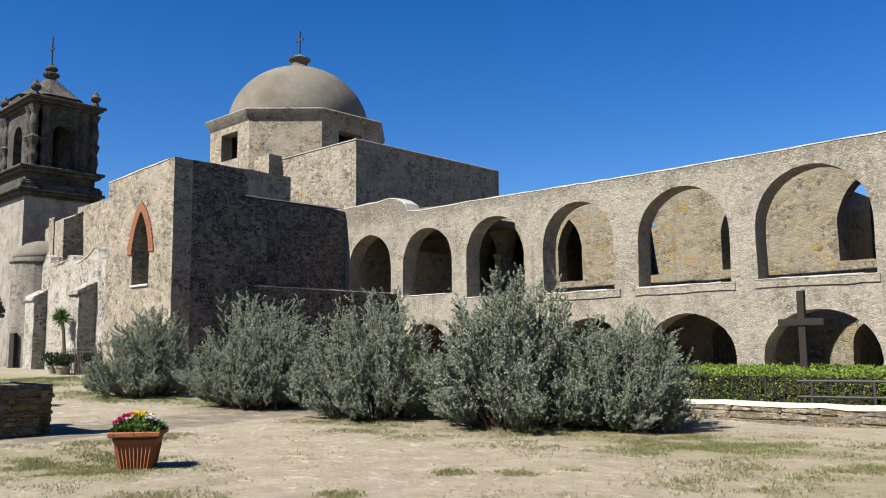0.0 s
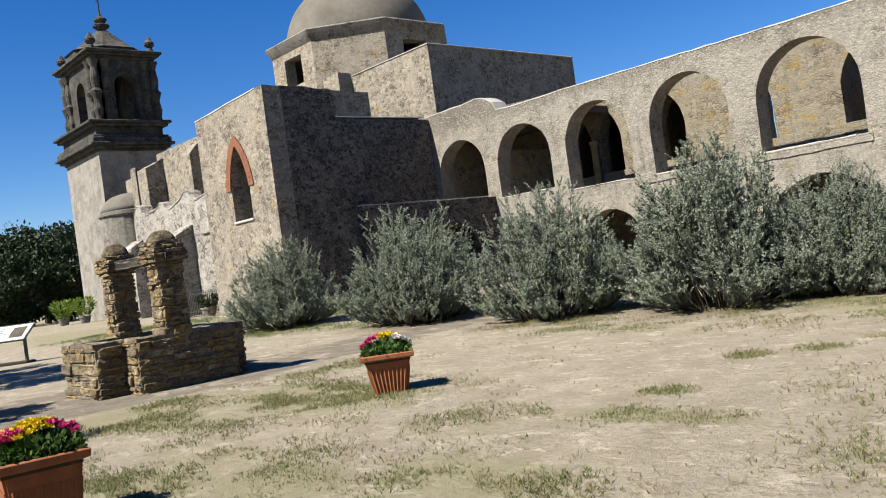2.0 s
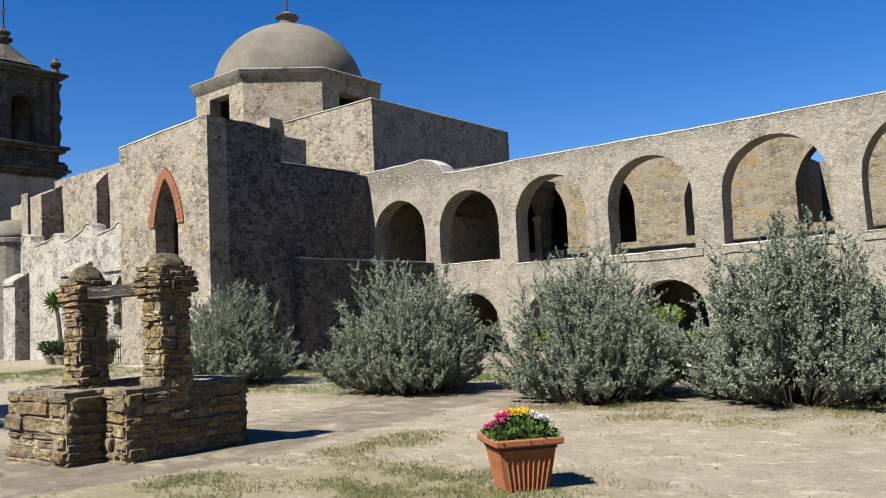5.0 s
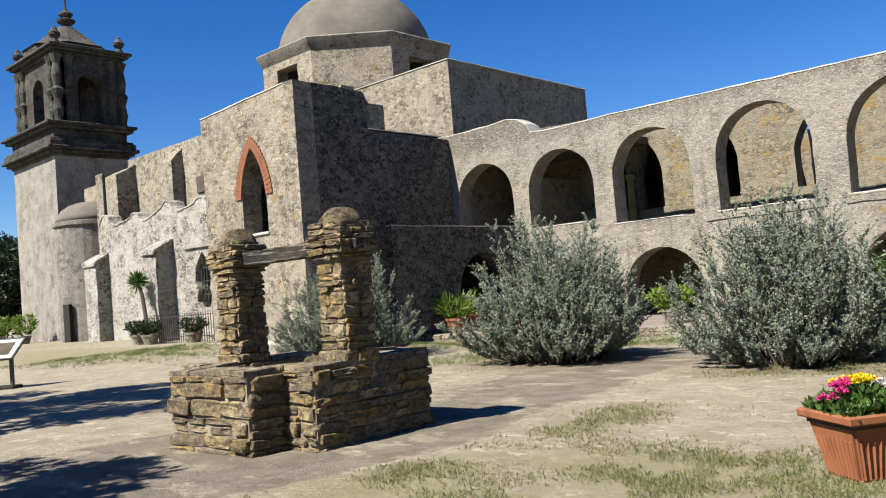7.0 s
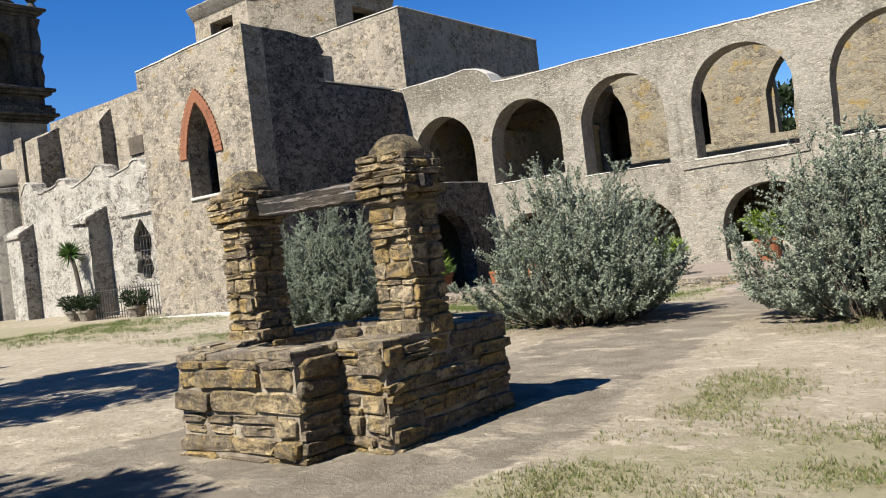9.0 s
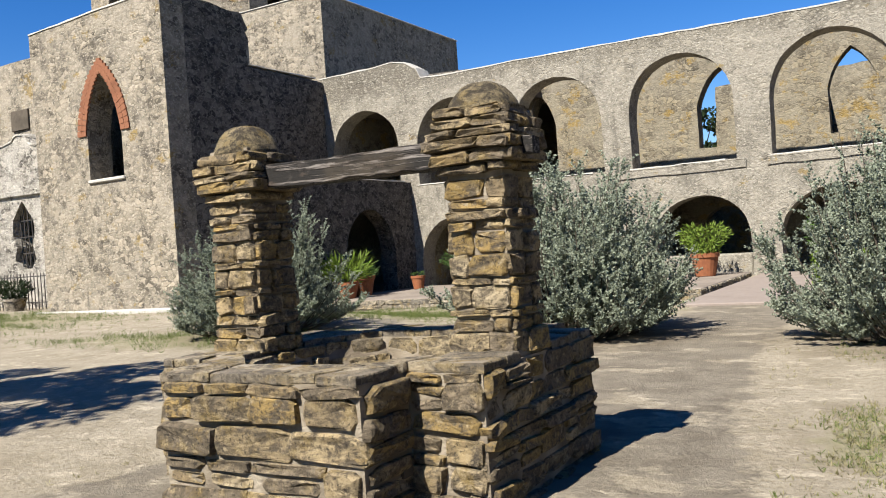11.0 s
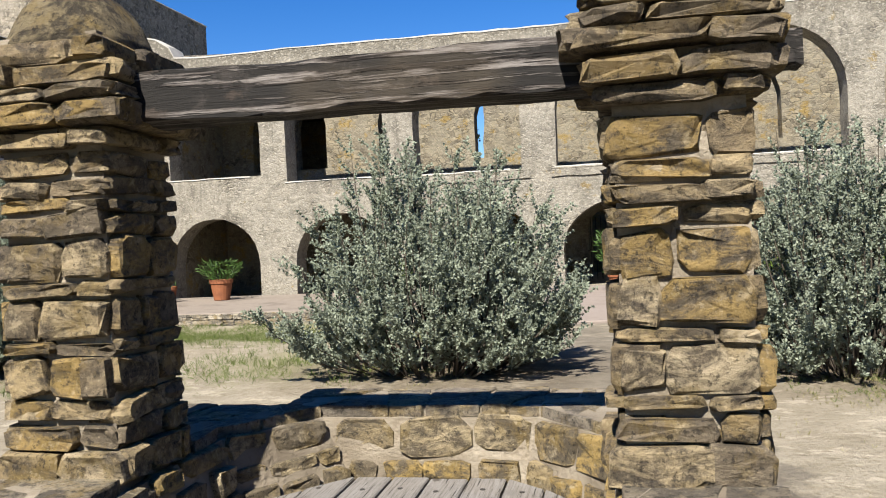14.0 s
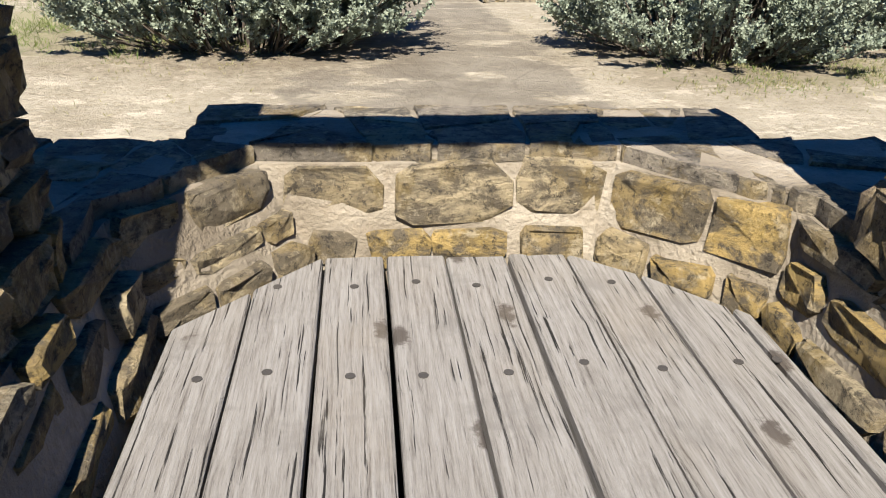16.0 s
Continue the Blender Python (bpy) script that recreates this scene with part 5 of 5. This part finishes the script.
sages = [sage_bush(s) for s in (1, 2, 3)]
used = set()
for x, y, h, k, turn in BUSHES:
    m = pose(x, y, gz(x, y), 0, 0, turn)
    s = h / 2.8
    wide = s * 1.04
    if k not in used:
        used.add(k)
        sages[k].matrix_basis = m @ Matrix.Diagonal((wide, wide, s, 1))
    else:
        o = copy_thing(sages[k], m)
        o.scale = (wide, wide, s)

# grass blades
def grass(name, mat, count, region, height, label, weight):
    x0, x1, y0, y1 = region
    px_, py_ = rng.uniform(x0, x1, count * 4), rng.uniform(y0, y1, count * 4)
    g = weight(px_, py_)
    lump = np.array([noise.fractal(Vector((a * 1.1, b * 1.1, 0.0)), 1.0, 2.0, 4) for a, b in zip(px_, py_)])
    keep = rng.uniform(0, 1, len(g)) < np.clip(g * (0.5 + 1.8 * lump), 0, 1)
    keep &= path_amount(px_, py_) < 0.42
    keep &= ~((px_ > -18.9) & (px_ < -16.0) & (py_ > 3.7) & (py_ < 6.6))
    px_, py_ = px_[keep][:count], py_[keep][:count]
    n = len(px_)
    c = np.stack([px_, py_, ground_z(px_, py_) - 0.005], -1)
    d = np.zeros((n, 3))
    d[:, 2] = 1.0
    ob = leaf_cloud(name, c, d, height, 0.006, mat, None, 0.7, per=4)
    return tagged(ob, label, "grass", kind="stuff")


grass("dry_grass", STRAW, 70000, (-20, 2, -0.5, 15), 0.045, "thin dry straw-coloured grass in the sand", lambda x, y: grass_amount(x, y) * 0.9)
grass("lawn_grass", LAWN, 60000, (-20, 2, -0.5, 15), 0.046, "short patchy green grass in the sand", lambda x, y: np.clip(grass_amount(x, y) - 0.18, 0, 1))
grass("far_lawn_grass", LAWN, 24000, (-42, -18, 9, 23.7), 0.12, "short green lawn grass between the bushes", lambda x, y: np.clip(grass_amount(x, y) - 0.2, 0, 1))


def broad_plant(parent, radius, height, count, mat, length=0.09, width=0.045, name="leaves", lift=0.0):
    a = rng.uniform(0, math.tau, count)
    q = rng.uniform(0.1, 1, count) ** 0.5
    z = rng.uniform(0.1, 1, count)
    rr = radius * q * np.sin(np.clip(z, 0.25, 1) * math.pi * 0.75)
    c = np.stack([rr * np.cos(a), rr * np.sin(a), lift + z * height], -1)
    d = np.stack([np.cos(a) * 0.8, np.sin(a) * 0.8, np.full(count, 0.6)], -1)
    return leaf_cloud(name, c, d, length, width, mat, parent, 0.5)


# ---- flower planters ----
def bloom_head(mat, radius=0.036):
    """One rounded flower head of many petals, as a mesh that all its kind share."""
    cs, ds = [], []
    for k in range(36):
        u, v = rng.uniform(0, math.tau), rng.uniform(0.05, 1.0)
        d = Vector((math.cos(u) * math.sqrt(1 - v * v), math.sin(u) * math.sqrt(1 - v * v), v))
        cs.append((d.x * radius * 0.4, d.y * radius * 0.4, d.z * radius * 0.3))
        ds.append(tuple(d))
    ob = leaf_cloud("blossom", cs, ds, radius * 0.9, radius * 0.55, mat, None, 0.18)
    me = ob.data
    bpy.data.objects.remove(ob)
    return me


BLOOMS = {"yellow": bloom_head(YELLOW), "magenta": bloom_head(MAGENTA, 0.04), "white": bloom_head(WHITE)}


def planter(m, top=0.84, foot=0.56, height=0.5, colours=("y", "m", "w"), label=""):
    ob = thing("flower_planter", label or "square ribbed terracotta planter with yellow, pink and white flowers", "planter", m, group="terracotta flower planters")
    bm = bmesh.new()
    rings = []
    for s, z in ((foot, 0.0), (foot + 0.012, 0.02), (top - 0.10, height - 0.07), (top - 0.10, height - 0.068)):
        rings.append([(s / 2 * a, s / 2 * b, z) for a, b in ((-1, -1), (1, -1), (1, 1), (-1, 1))])
    prev = None
    for ring in rings:
        vs = [bm.verts.new(p) for p in ring]
        if prev:
            for i in range(4):
                bm.faces.new((prev[i], prev[(i + 1) % 4], vs[(i + 1) % 4], vs[i]))
        else:
            bm.faces.new(vs[::-1])
        prev = vs
    bm.faces.new(prev)
    bmesh.ops.bevel(bm, geom=[e for e in bm.edges if abs(e.verts[0].co.z - e.verts[1].co.z) > 0.1], offset=0.02, segments=2, affect="EDGES")
    body = part("body", bm, TERRACOTTA, ob)
    for side in range(4):
        for k in range(9):
            u = (k - 4) / 4 * 0.82
            bm = bmesh.new()
            lo, hi = foot / 2, foot / 2 + (top - 0.10 - foot) / 2 * 0.72
            tube(bm, [(u * lo, -lo - 0.001, 0.025), (u * hi, -hi - 0.001, (height - 0.07) * 0.72)], 0.017, 0.012, 5)
            bmesh.ops.rotate(bm, verts=bm.verts[:], cent=(0, 0, 0), matrix=Matrix.Rotation(side * math.pi / 2, 3, "Z"))
            part("rib", bm, TERRACOTTA, body)
    bm = bmesh.new()
    t0, t1 = top / 2, top / 2 - 0.045
    loops = [[(s * a, s * b, z) for a, b in ((-1, -1), (1, -1), (1, 1), (-1, 1))] for s, z in ((t1 - 0.005, height - 0.075), (t0, height - 0.06), (t0 + 0.005, height), (t1, height + 0.004), (t1 - 0.01, height - 0.07))]
    vs = [[bm.verts.new(p) for p in l] for l in loops]
    for a, b in zip(vs, vs[1:] + vs[:1]):
        for i in range(4):
            bm.faces.new((a[i], a[(i + 1) % 4], b[(i + 1) % 4], b[i]))
    bmesh.ops.bevel(bm, geom=[e for e in bm.edges if abs(e.verts[0].co.z - e.verts[1].co.z) > 0.04 or (e.verts[0].co - e.verts[1].co).length > 0.5], offset=0.008, segments=1, affect="EDGES")
    part("rim", bm, TERRACOTTA, ob)
    part("soil", box(-t1 + 0.004, -t1 + 0.004, height - 0.1, t1 - 0.004, t1 - 0.004, height - 0.045), SOILDARK, ob)
    a = rng.uniform(-0.36, 0.36, (1500, 2)) * top / 0.84
    dome_z = height - 0.05 + 0.2 * np.clip(1 - (a[:, 0] / 0.42) ** 2, 0, 1) * np.clip(1 - (a[:, 1] / 0.42) ** 2, 0, 1) * rng.uniform(0.2, 1.0, 1500)
    leaf_cloud("foliage", np.column_stack([a, dome_z]), np.column_stack([a * 1.2, np.full(1500, 0.6)]), 0.07, 0.04, GREENLEAF, ob, 0.5)
    return ob, height, top


def blooms_on(ob, height, turn, spots):
    """Blossoms round some middles: colour, east and north of the pot's middle, spread, count."""
    ca, sa = math.cos(radians(-turn)), math.sin(radians(-turn))
    for colour, east, north, spread, n in spots:
        for k in range(n):
            e, f = east + rng.normal(0, spread), north + rng.normal(0, spread)
            x, y = e * ca - f * sa, e * sa + f * ca
            x, y = float(np.clip(x, -0.29, 0.29)), float(np.clip(y, -0.29, 0.29))
            z = height + 0.03 + 0.18 * max(0, 1 - (x / 0.4) ** 2) * max(0, 1 - (y / 0.4) ** 2) + float(rng.uniform(-0.015, 0.015))
            head = new("blossom", BLOOMS[colour])
            head.parent = ob
            head["label"] = colour + " blossom"
            head.matrix_basis = pose(x, y, z, -60 * y, 60 * x, k * 40)


p1, h1, t1_ = planter(pose(-9.25, 0.82, gz(-9.25, 0.82), 0, 0, 82), 0.64, 0.43, 0.54)
blooms_on(p1, h1, 82, [("yellow", -0.07, -0.02, 0.11, 70), ("magenta", 0.07, 0.22, 0.05, 11), ("magenta", 0.05, -0.24, 0.06, 11)])
p2, h2, t2_ = planter(pose(-10.97, 5.49, gz(-10.97, 5.49), 0, 0, 52), 0.66, 0.40, 0.5)
blooms_on(p2, h2, 52, [("yellow", -0.03, 0.06, 0.08, 40), ("magenta", -0.10, -0.17, 0.045, 10), ("white", 0.17, 0.06, 0.05, 15)])
p3, h3, t3_ = planter(pose(-2.64, 2.03, gz(-2.64, 2.03), 0, 0, 35), 0.62, 0.42, 0.53)
blooms_on(p3, h3, 35, [("yellow", 0.06, -0.06, 0.06, 34), ("magenta", -0.05, 0.17, 0.03, 9), ("white", -0.24, -0.08, 0.03, 5)])


# ---- round pots by the arcade ----
def round_pot(x, y, z, r, h, plant, label, shade=TERRACOTTA):
    ob = thing("plant_pot", label, "pot", pose(x, y, z), group="potted plants along the arcade")
    bm = bmesh.new()
    lathe(bm, [(r * 0.62, 0), (r * 0.68, 0.02), (r * 0.92, h * 0.8), (r, h * 0.82), (r * 1.02, h), (r * 0.9, h), (r * 0.85, h * 0.85)], 20)
    part("pot_body", bm, shade, ob)
    bm = bmesh.new()
    lathe(bm, [(r * 0.84, h * 0.8), (r * 0.84, h * 0.9)], 16)
    part("soil", bm, SOILDARK, ob)
    pr, ph, cnt, mat, ll, lw = plant
    broad_plant(ob, pr, ph, cnt, mat, ll, lw, lift=h * 0.8)
    return ob


round_pot(-30.0, 29.2, 0.0, 0.4, 0.72, (0.72, 0.75, 420, GREENLEAF, 0.20, 0.035), "large terracotta pot with a bushy green plant")
round_pot(-31.9, 29.0, 0.0, 0.3, 0.55, (0.3, 0.25, 110, GREENLEAF, 0.09, 0.03), "small terracotta pot with a few low leaves")
round_pot(-32.6, 26.1, 0.0, 0.5, 0.75, (0.5, 0.35, 300, GREENLEAF, 0.3, 0.05), "dark red pot with low strap leaves")
round_pot(-32.4, 24.8, 0.0, 0.5, 0.6, (0.85, 0.9, 500, HEDGELEAF, 0.5, 0.05), "pot of arching green strap leaves")
round_pot(-16.5, 28.3, -0.06, 0.34, 0.52, (0.7, 1.35, 620, GREENLEAF, 0.20, 0.04), "terracotta pot with a tall leafy shrub")
round_pot(-20.6, 29.6, 0.0, 0.5, 0.8, (0.85, 1.1, 900, HEDGELEAF, 0.19, 0.045), "terracotta pot with a bright green bush")
round_pot(-22.6, 24.9, 0.0, 0.42, 0.5, (0.8, 0.8, 700, HEDGELEAF, 0.17, 0.09), "pale clay pot with a bright broad-leaved plant", MORTAR)
for x in (-44.3, -48.4, -49.5):
    round_pot(x, 19.6, gz(x, 19.6), 0.45, 0.5, (0.6, 0.7, 500, TREELEAF, 0.25, 0.06), "weathered grey pot with a leafy plant", SACRISTY)

for x, y in ((-75.0, 23.6), (-78.5, 23.0)):
    round_pot(x, y, gz(x, y), 0.5, 0.6, (0.9, 1.6, 500, HEDGELEAF, 0.3, 0.12), "stone pot with a leafy shrub by the tower", TURRETSTONE)
# yucca by the chapel
yucca = thing("yucca_tree", "slim yucca with a spiky green crown", "tree", pose(-49.95, 20.3, gz(-49.95, 20.3)))
bm = bmesh.new()
tube(bm, [(0, 0, -0.1), (-0.1, 0, 1.3), (-0.35, 0, 2.5), (-0.7, 0, 3.2)], 0.12, 0.09, 7)
part("trunk", bm, BARK, yucca)
a = rng.normal(0, 1, (260, 3))
a /= np.linalg.norm(a, axis=1, keepdims=True)
leaf_cloud("crown", np.tile([[-0.7, 0, 3.25]], (260, 1)), a + [0, 0, 0.25], 0.65, 0.06, GREENLEAF, yucca, 0.05)
# iron fence by the chapel
fence = thing("iron_fence", "low dark iron picket fence before the chapel", "fence")
for i in range(34):
    x = -49.7 + i * 0.21
    bm = bmesh.new()
    tube(bm, [(x, 20.0, 0.35), (x, 20.0, 1.75)], 0.02, 0.016, 4)
    part("picket", bm, IRON, fence)
for z in (0.6, 1.6):
    part("rail", box(-49.8, 19.98, z, -42.6, 20.02, z + 0.04), IRON, fence)

# ---- garden: low wall, hedge, cross, handrail ----
garden_wall = thing("garden_wall", "low rubble garden wall with a pale flat top", "wall", kind="structure")
part("core", box(-15.7, 17.05, -0.3, 5.0, 17.5, 0.34), MORTAR, garden_wall)
lay(garden_wall, (-15.75, 17.0), (5.0, 17.0), -0.05, 0.34, 0.14, (0.12, 0.18), (0.25, 0.6), 0.025, PALE_STONES)
lay(garden_wall, (-15.75, 17.52), (-15.75, 17.0), -0.05, 0.34, 0.14, (0.12, 0.18), (0.2, 0.4), 0.02, PALE_STONES)
ribbon("top_course", worn([(-15.8, 0.335), (5.0, 0.335)], 0.5, 0.02, closed=False, seed=60), 0.5, 0.05, (0, 17.0, 0), 0, COPING, garden_wall, 0.04)
lay(platform, (-33.2, 23.7), (-19.4, 23.7), -0.5, -0.02, 0.16, (0.14, 0.2), (0.25, 0.6), 0.025, PALE_STONES)
lay(platform, (-19.36, 23.7), (-19.36, 31.0), -0.4, -0.02, 0.16, (0.14, 0.2), (0.3, 0.7), 0.025, PALE_STONES)


def hedge(x0, x1, y0, y1, z0, z1, count):
    ob = thing("box_hedge", "clipped bright green box hedge", "hedge", group="hedges in the garden")
    # Solid near-black core: paints the shade seen between the leaves.
    part("inside", box(x0 + 0.12, y0 + 0.12, z0, x1 - 0.12, y1 - 0.12, z1 - 0.1), DARKWOOD, ob, "near-black core, shade among the leaves as colour")
    areas = [(x1 - x0) * (y1 - y0), (x1 - x0) * (z1 - z0), (x1 - x0) * (z1 - z0) * 0.3, (y1 - y0) * (z1 - z0), (y1 - y0) * (z1 - z0)]
    cs, ds = [], []
    for area, face in zip(areas, range(5)):
        n = int(count * area / sum(areas))
        u, v, w = rng.uniform(0, 1, n), rng.uniform(0, 1, n), rng.normal(0, 0.03, n)
        lump = 0.05 * np.sin(u * (x1 - x0) * 3.1) * np.sin(v * 7)
        X, Y, Z = x0 + u * (x1 - x0), y0 + v * (y1 - y0), z0 + v * (z1 - z0)
        if face == 0:
            c, d = np.stack([X, Y, z1 - 0.04 + w + lump], -1), (0, 0, 1)
        elif face == 1:
            c, d = np.stack([X, y0 + 0.04 + w + lump, Z], -1), (0, -1, 0.3)
        elif face == 2:
            c, d = np.stack([X, y1 - 0.04 + w, Z], -1), (0, 1, 0.3)
        elif face == 3:
            c, d = np.stack([np.full(n, x0 + 0.04) + w, y0 + u * (y1 - y0), Z], -1), (-1, 0, 0.3)
        else:
            c, d = np.stack([np.full(n, x1 - 0.04) + w, y0 + u * (y1 - y0), Z], -1), (1, 0, 0.3)
        cs.append(c)
        ds.append(np.tile([d], (n, 1)))
    leaf_cloud("leaves", np.concatenate(cs), np.concatenate(ds), 0.06, 0.04, HEDGELEAF, ob, 0.6)
    return ob


hedge(-15.9, -5.4, 18.2, 20.3, -0.1, 0.98, 26000)
hedge(-5.3, 5.0, 18.2, 20.3, -0.1, 0.9, 14000)
hedge(-12.0, 5.0, 22.6, 24.2, -0.2, 0.98, 20000)
garden_cross = thing("wooden_cross", "plain dark wooden cross standing behind the hedge", "cross")
part("post", box(-8.37, 21.93, -0.2, -8.19, 22.07, 2.96, bevel=0.01, jitter=0.008), DARKWOOD, garden_cross)
part("arm", box(-8.88, 21.9, 2.06, -7.72, 21.93, 2.24, bevel=0.008, jitter=0.006), DARKWOOD, garden_cross)
railing = thing("handrail", "grey steel tube handrail by the garden wall", "railing")
for x in (-6.6, -5.4, -4.0, -2.4):
    bm = bmesh.new()
    tube(bm, [(x, 17.85, -0.05), (x, 17.85, 0.82)], 0.03, 0.03, 8)
    part("post", bm, IRON, railing)
for z in (0.5, 0.82):
    bm = bmesh.new()
    tube(bm, [(-6.9, 17.85, z), (-2.0, 17.85, z + 0.06)], 0.028, 0.028, 8)
    part("rail", bm, IRON, railing)

# ---- information sign ----
sign = thing("information_sign", "slanted pale information panel on two steel legs", "sign", pose(-32.0, 6.6, gz(-32.0, 6.6), 0, 0, 42))
for x in (-0.5, 0.5):
    part("leg", box(x - 0.04, -0.05, -0.1, x + 0.04, 0.05, 0.95, bevel=0.01), STEEL, sign)
part("foot", box(-0.65, -0.25, -0.05, 0.65, 0.25, 0.08, bevel=0.03), DARKWOOD, sign)
face = part("panel", box(-0.68, -0.4, -0.02, 0.68, 0.4, 0.02, bevel=0.008), PANEL, sign, "pale printed panel")
face.matrix_basis = pose(0, 0, 1.0, 34, 0, 0)
for q in ((-0.72, -0.44, 0.72, -0.4), (-0.72, 0.4, 0.72, 0.44), (-0.72, -0.4, -0.68, 0.4), (0.68, -0.4, 0.72, 0.4)):
    edge_bar = part("frame_bar", box(q[0], q[1], -0.025, q[2], q[3], 0.025), STEEL, sign)
    edge_bar.matrix_basis = pose(0, 0, 1.0, 34, 0, 0)
# plain bars where the print is too small to read
for k in range(6):
    bar = part("print_line", box(-0.55, 0.24 - k * 0.1, 0.0195, -0.05 - (k % 3) * 0.08, 0.27 - k * 0.1, 0.0225), IRON, face)
pic = part("print_picture", box(0.08, -0.26, 0.0195, 0.55, 0.27, 0.0225), SHADE, face)


# ---- trees ----
def tree(seed, x, y, height, spread, label, leaves=9000, leaf=0.3, mat=TREELEAF, low=0.35, clumps=46, lump=1.0):
    r = random.Random(seed)
    ob = thing("tree", label, "tree", pose(x, y, gz(x, y)), group="trees beyond the church")
    wood = bmesh.new()
    tube(wood, [(0, 0, -0.3), (0.1, 0, height * 0.2), (-0.1, 0.15, height * 0.42), (0, 0.1, height * 0.75)], height * 0.035, height * 0.012, 8)
    cs, ds = [], []
    for k in range(clumps):
        a = r.uniform(0, math.tau)
        zz = r.uniform(low, 1.0)
        rad = spread * math.sqrt(max(0.05, 1 - ((zz - 0.62) / 0.45) ** 2)) * math.sqrt(r.uniform(0.1, 1))
        c = Vector((math.cos(a) * rad, math.sin(a) * rad, zz * height))
        s = Vector((0, 0, height * r.uniform(0.18, 0.45)))
        tube(wood, [s, s.lerp(c, 0.5) + Vector((0, 0, -0.2)), c], height * 0.011, height * 0.002, 5)
        size = spread * r.uniform(0.16, 0.34) * lump
        n = leaves // clumps
        d = rng.normal(0, 1, (n, 3))
        d /= np.linalg.norm(d, axis=1, keepdims=True)
        p = np.array(c) + d * size * (rng.uniform(0.1, 1, n) ** 0.45)[:, None] * [1, 1, 0.7]
        cs.append(p)
        ds.append(d)
    part("trunk", wood, BARK, ob)
    leaf_cloud("crown", np.concatenate(cs), np.concatenate(ds), leaf, leaf * 0.55, mat, ob, 0.8, "dark green leaves")
    return ob


for k, (x, y, h, s) in enumerate(((-118, 28, 11, 6.5), (-126, 36, 13, 8), (-112, 40, 12, 7), (-140, 22, 12, 8), (-135, 48, 13, 9), (-104, 50, 12, 7), (-150, 34, 13, 9), (-122, 20, 10, 6), (-160, 46, 14, 10), (-98, 44, 10, 6), (-108, 33, 10, 6), (-115, 34, 12, 7), (-106, 27, 8, 5))):
    tree(40 + k, x, y, h, s, "dark green oak tree beyond the church", 7000, 0.5, low=0.12)
# the oak whose shade falls on the path
tree(77, -26.5, -1.6, 9.5, 4.3, "spreading oak tree that shades the path", 15000, 0.27, low=0.42, clumps=76, lump=0.6)
tree(78, -19.2, -3.6, 7.2, 2.1, "small oak tree beside the path", 6500, 0.22, low=0.45, clumps=34, lump=0.75)
tree(79, -14.2, -4.4, 6.6, 1.8, "young oak tree with a thin crown", 2200, 0.18, low=0.5, clumps=20, lump=0.7)

# Added out-of-view oaks, east and south, to cut fill light on shaded faces.
for k, (x, y, h, s) in enumerate(((9, -9, 13, 6.5), (13, 1, 14, 7), (16, 11, 13, 7), (12, -20, 14, 7), (24, 20, 13, 7), (2, -24, 13, 6), (20, -6, 15, 8))):
    tree(90 + k, x, y, h, s, "added unseen oak tree that cuts low sky light", 8000, 0.55, low=0.12, clumps=60)
tree(110, -33.5, 80.0, 13.0, 4.5, "dark green oak tree beyond the arcade", 7000, 0.5, low=0.2)

# ---- brick surround of the sacristy window ----
bricks = new("brick_surround")
bricks.parent = sacristy
tagged(bricks, "red brick surround of the pointed window")
edge_pts = lancet(-37.4, -35.75, 4.6, 8.05, 1.9, 14)[1:-1]
brick_me = stone_mesh("brick", 5, 0.05, 0.02, BRICK)
mid_u = -36.575
for row in range(2):
    for i, (u, v) in enumerate(edge_pts):
        nrm = Vector((u - mid_u, (v - 6.1) * 0.5))
        nrm.normalize()
        c = Vector((u, v)) + nrm * (0.11 + row * 0.215)
        put_stone(bricks, pose(c.x, 18.085 - 0.008 * rnd.random(), c.y, 0, -math.degrees(math.atan2(nrm.y, nrm.x)) + rnd.uniform(-3, 3), 0), (0.21, 0.07, 0.165 + 0.02 * row), [brick_me], "brick")
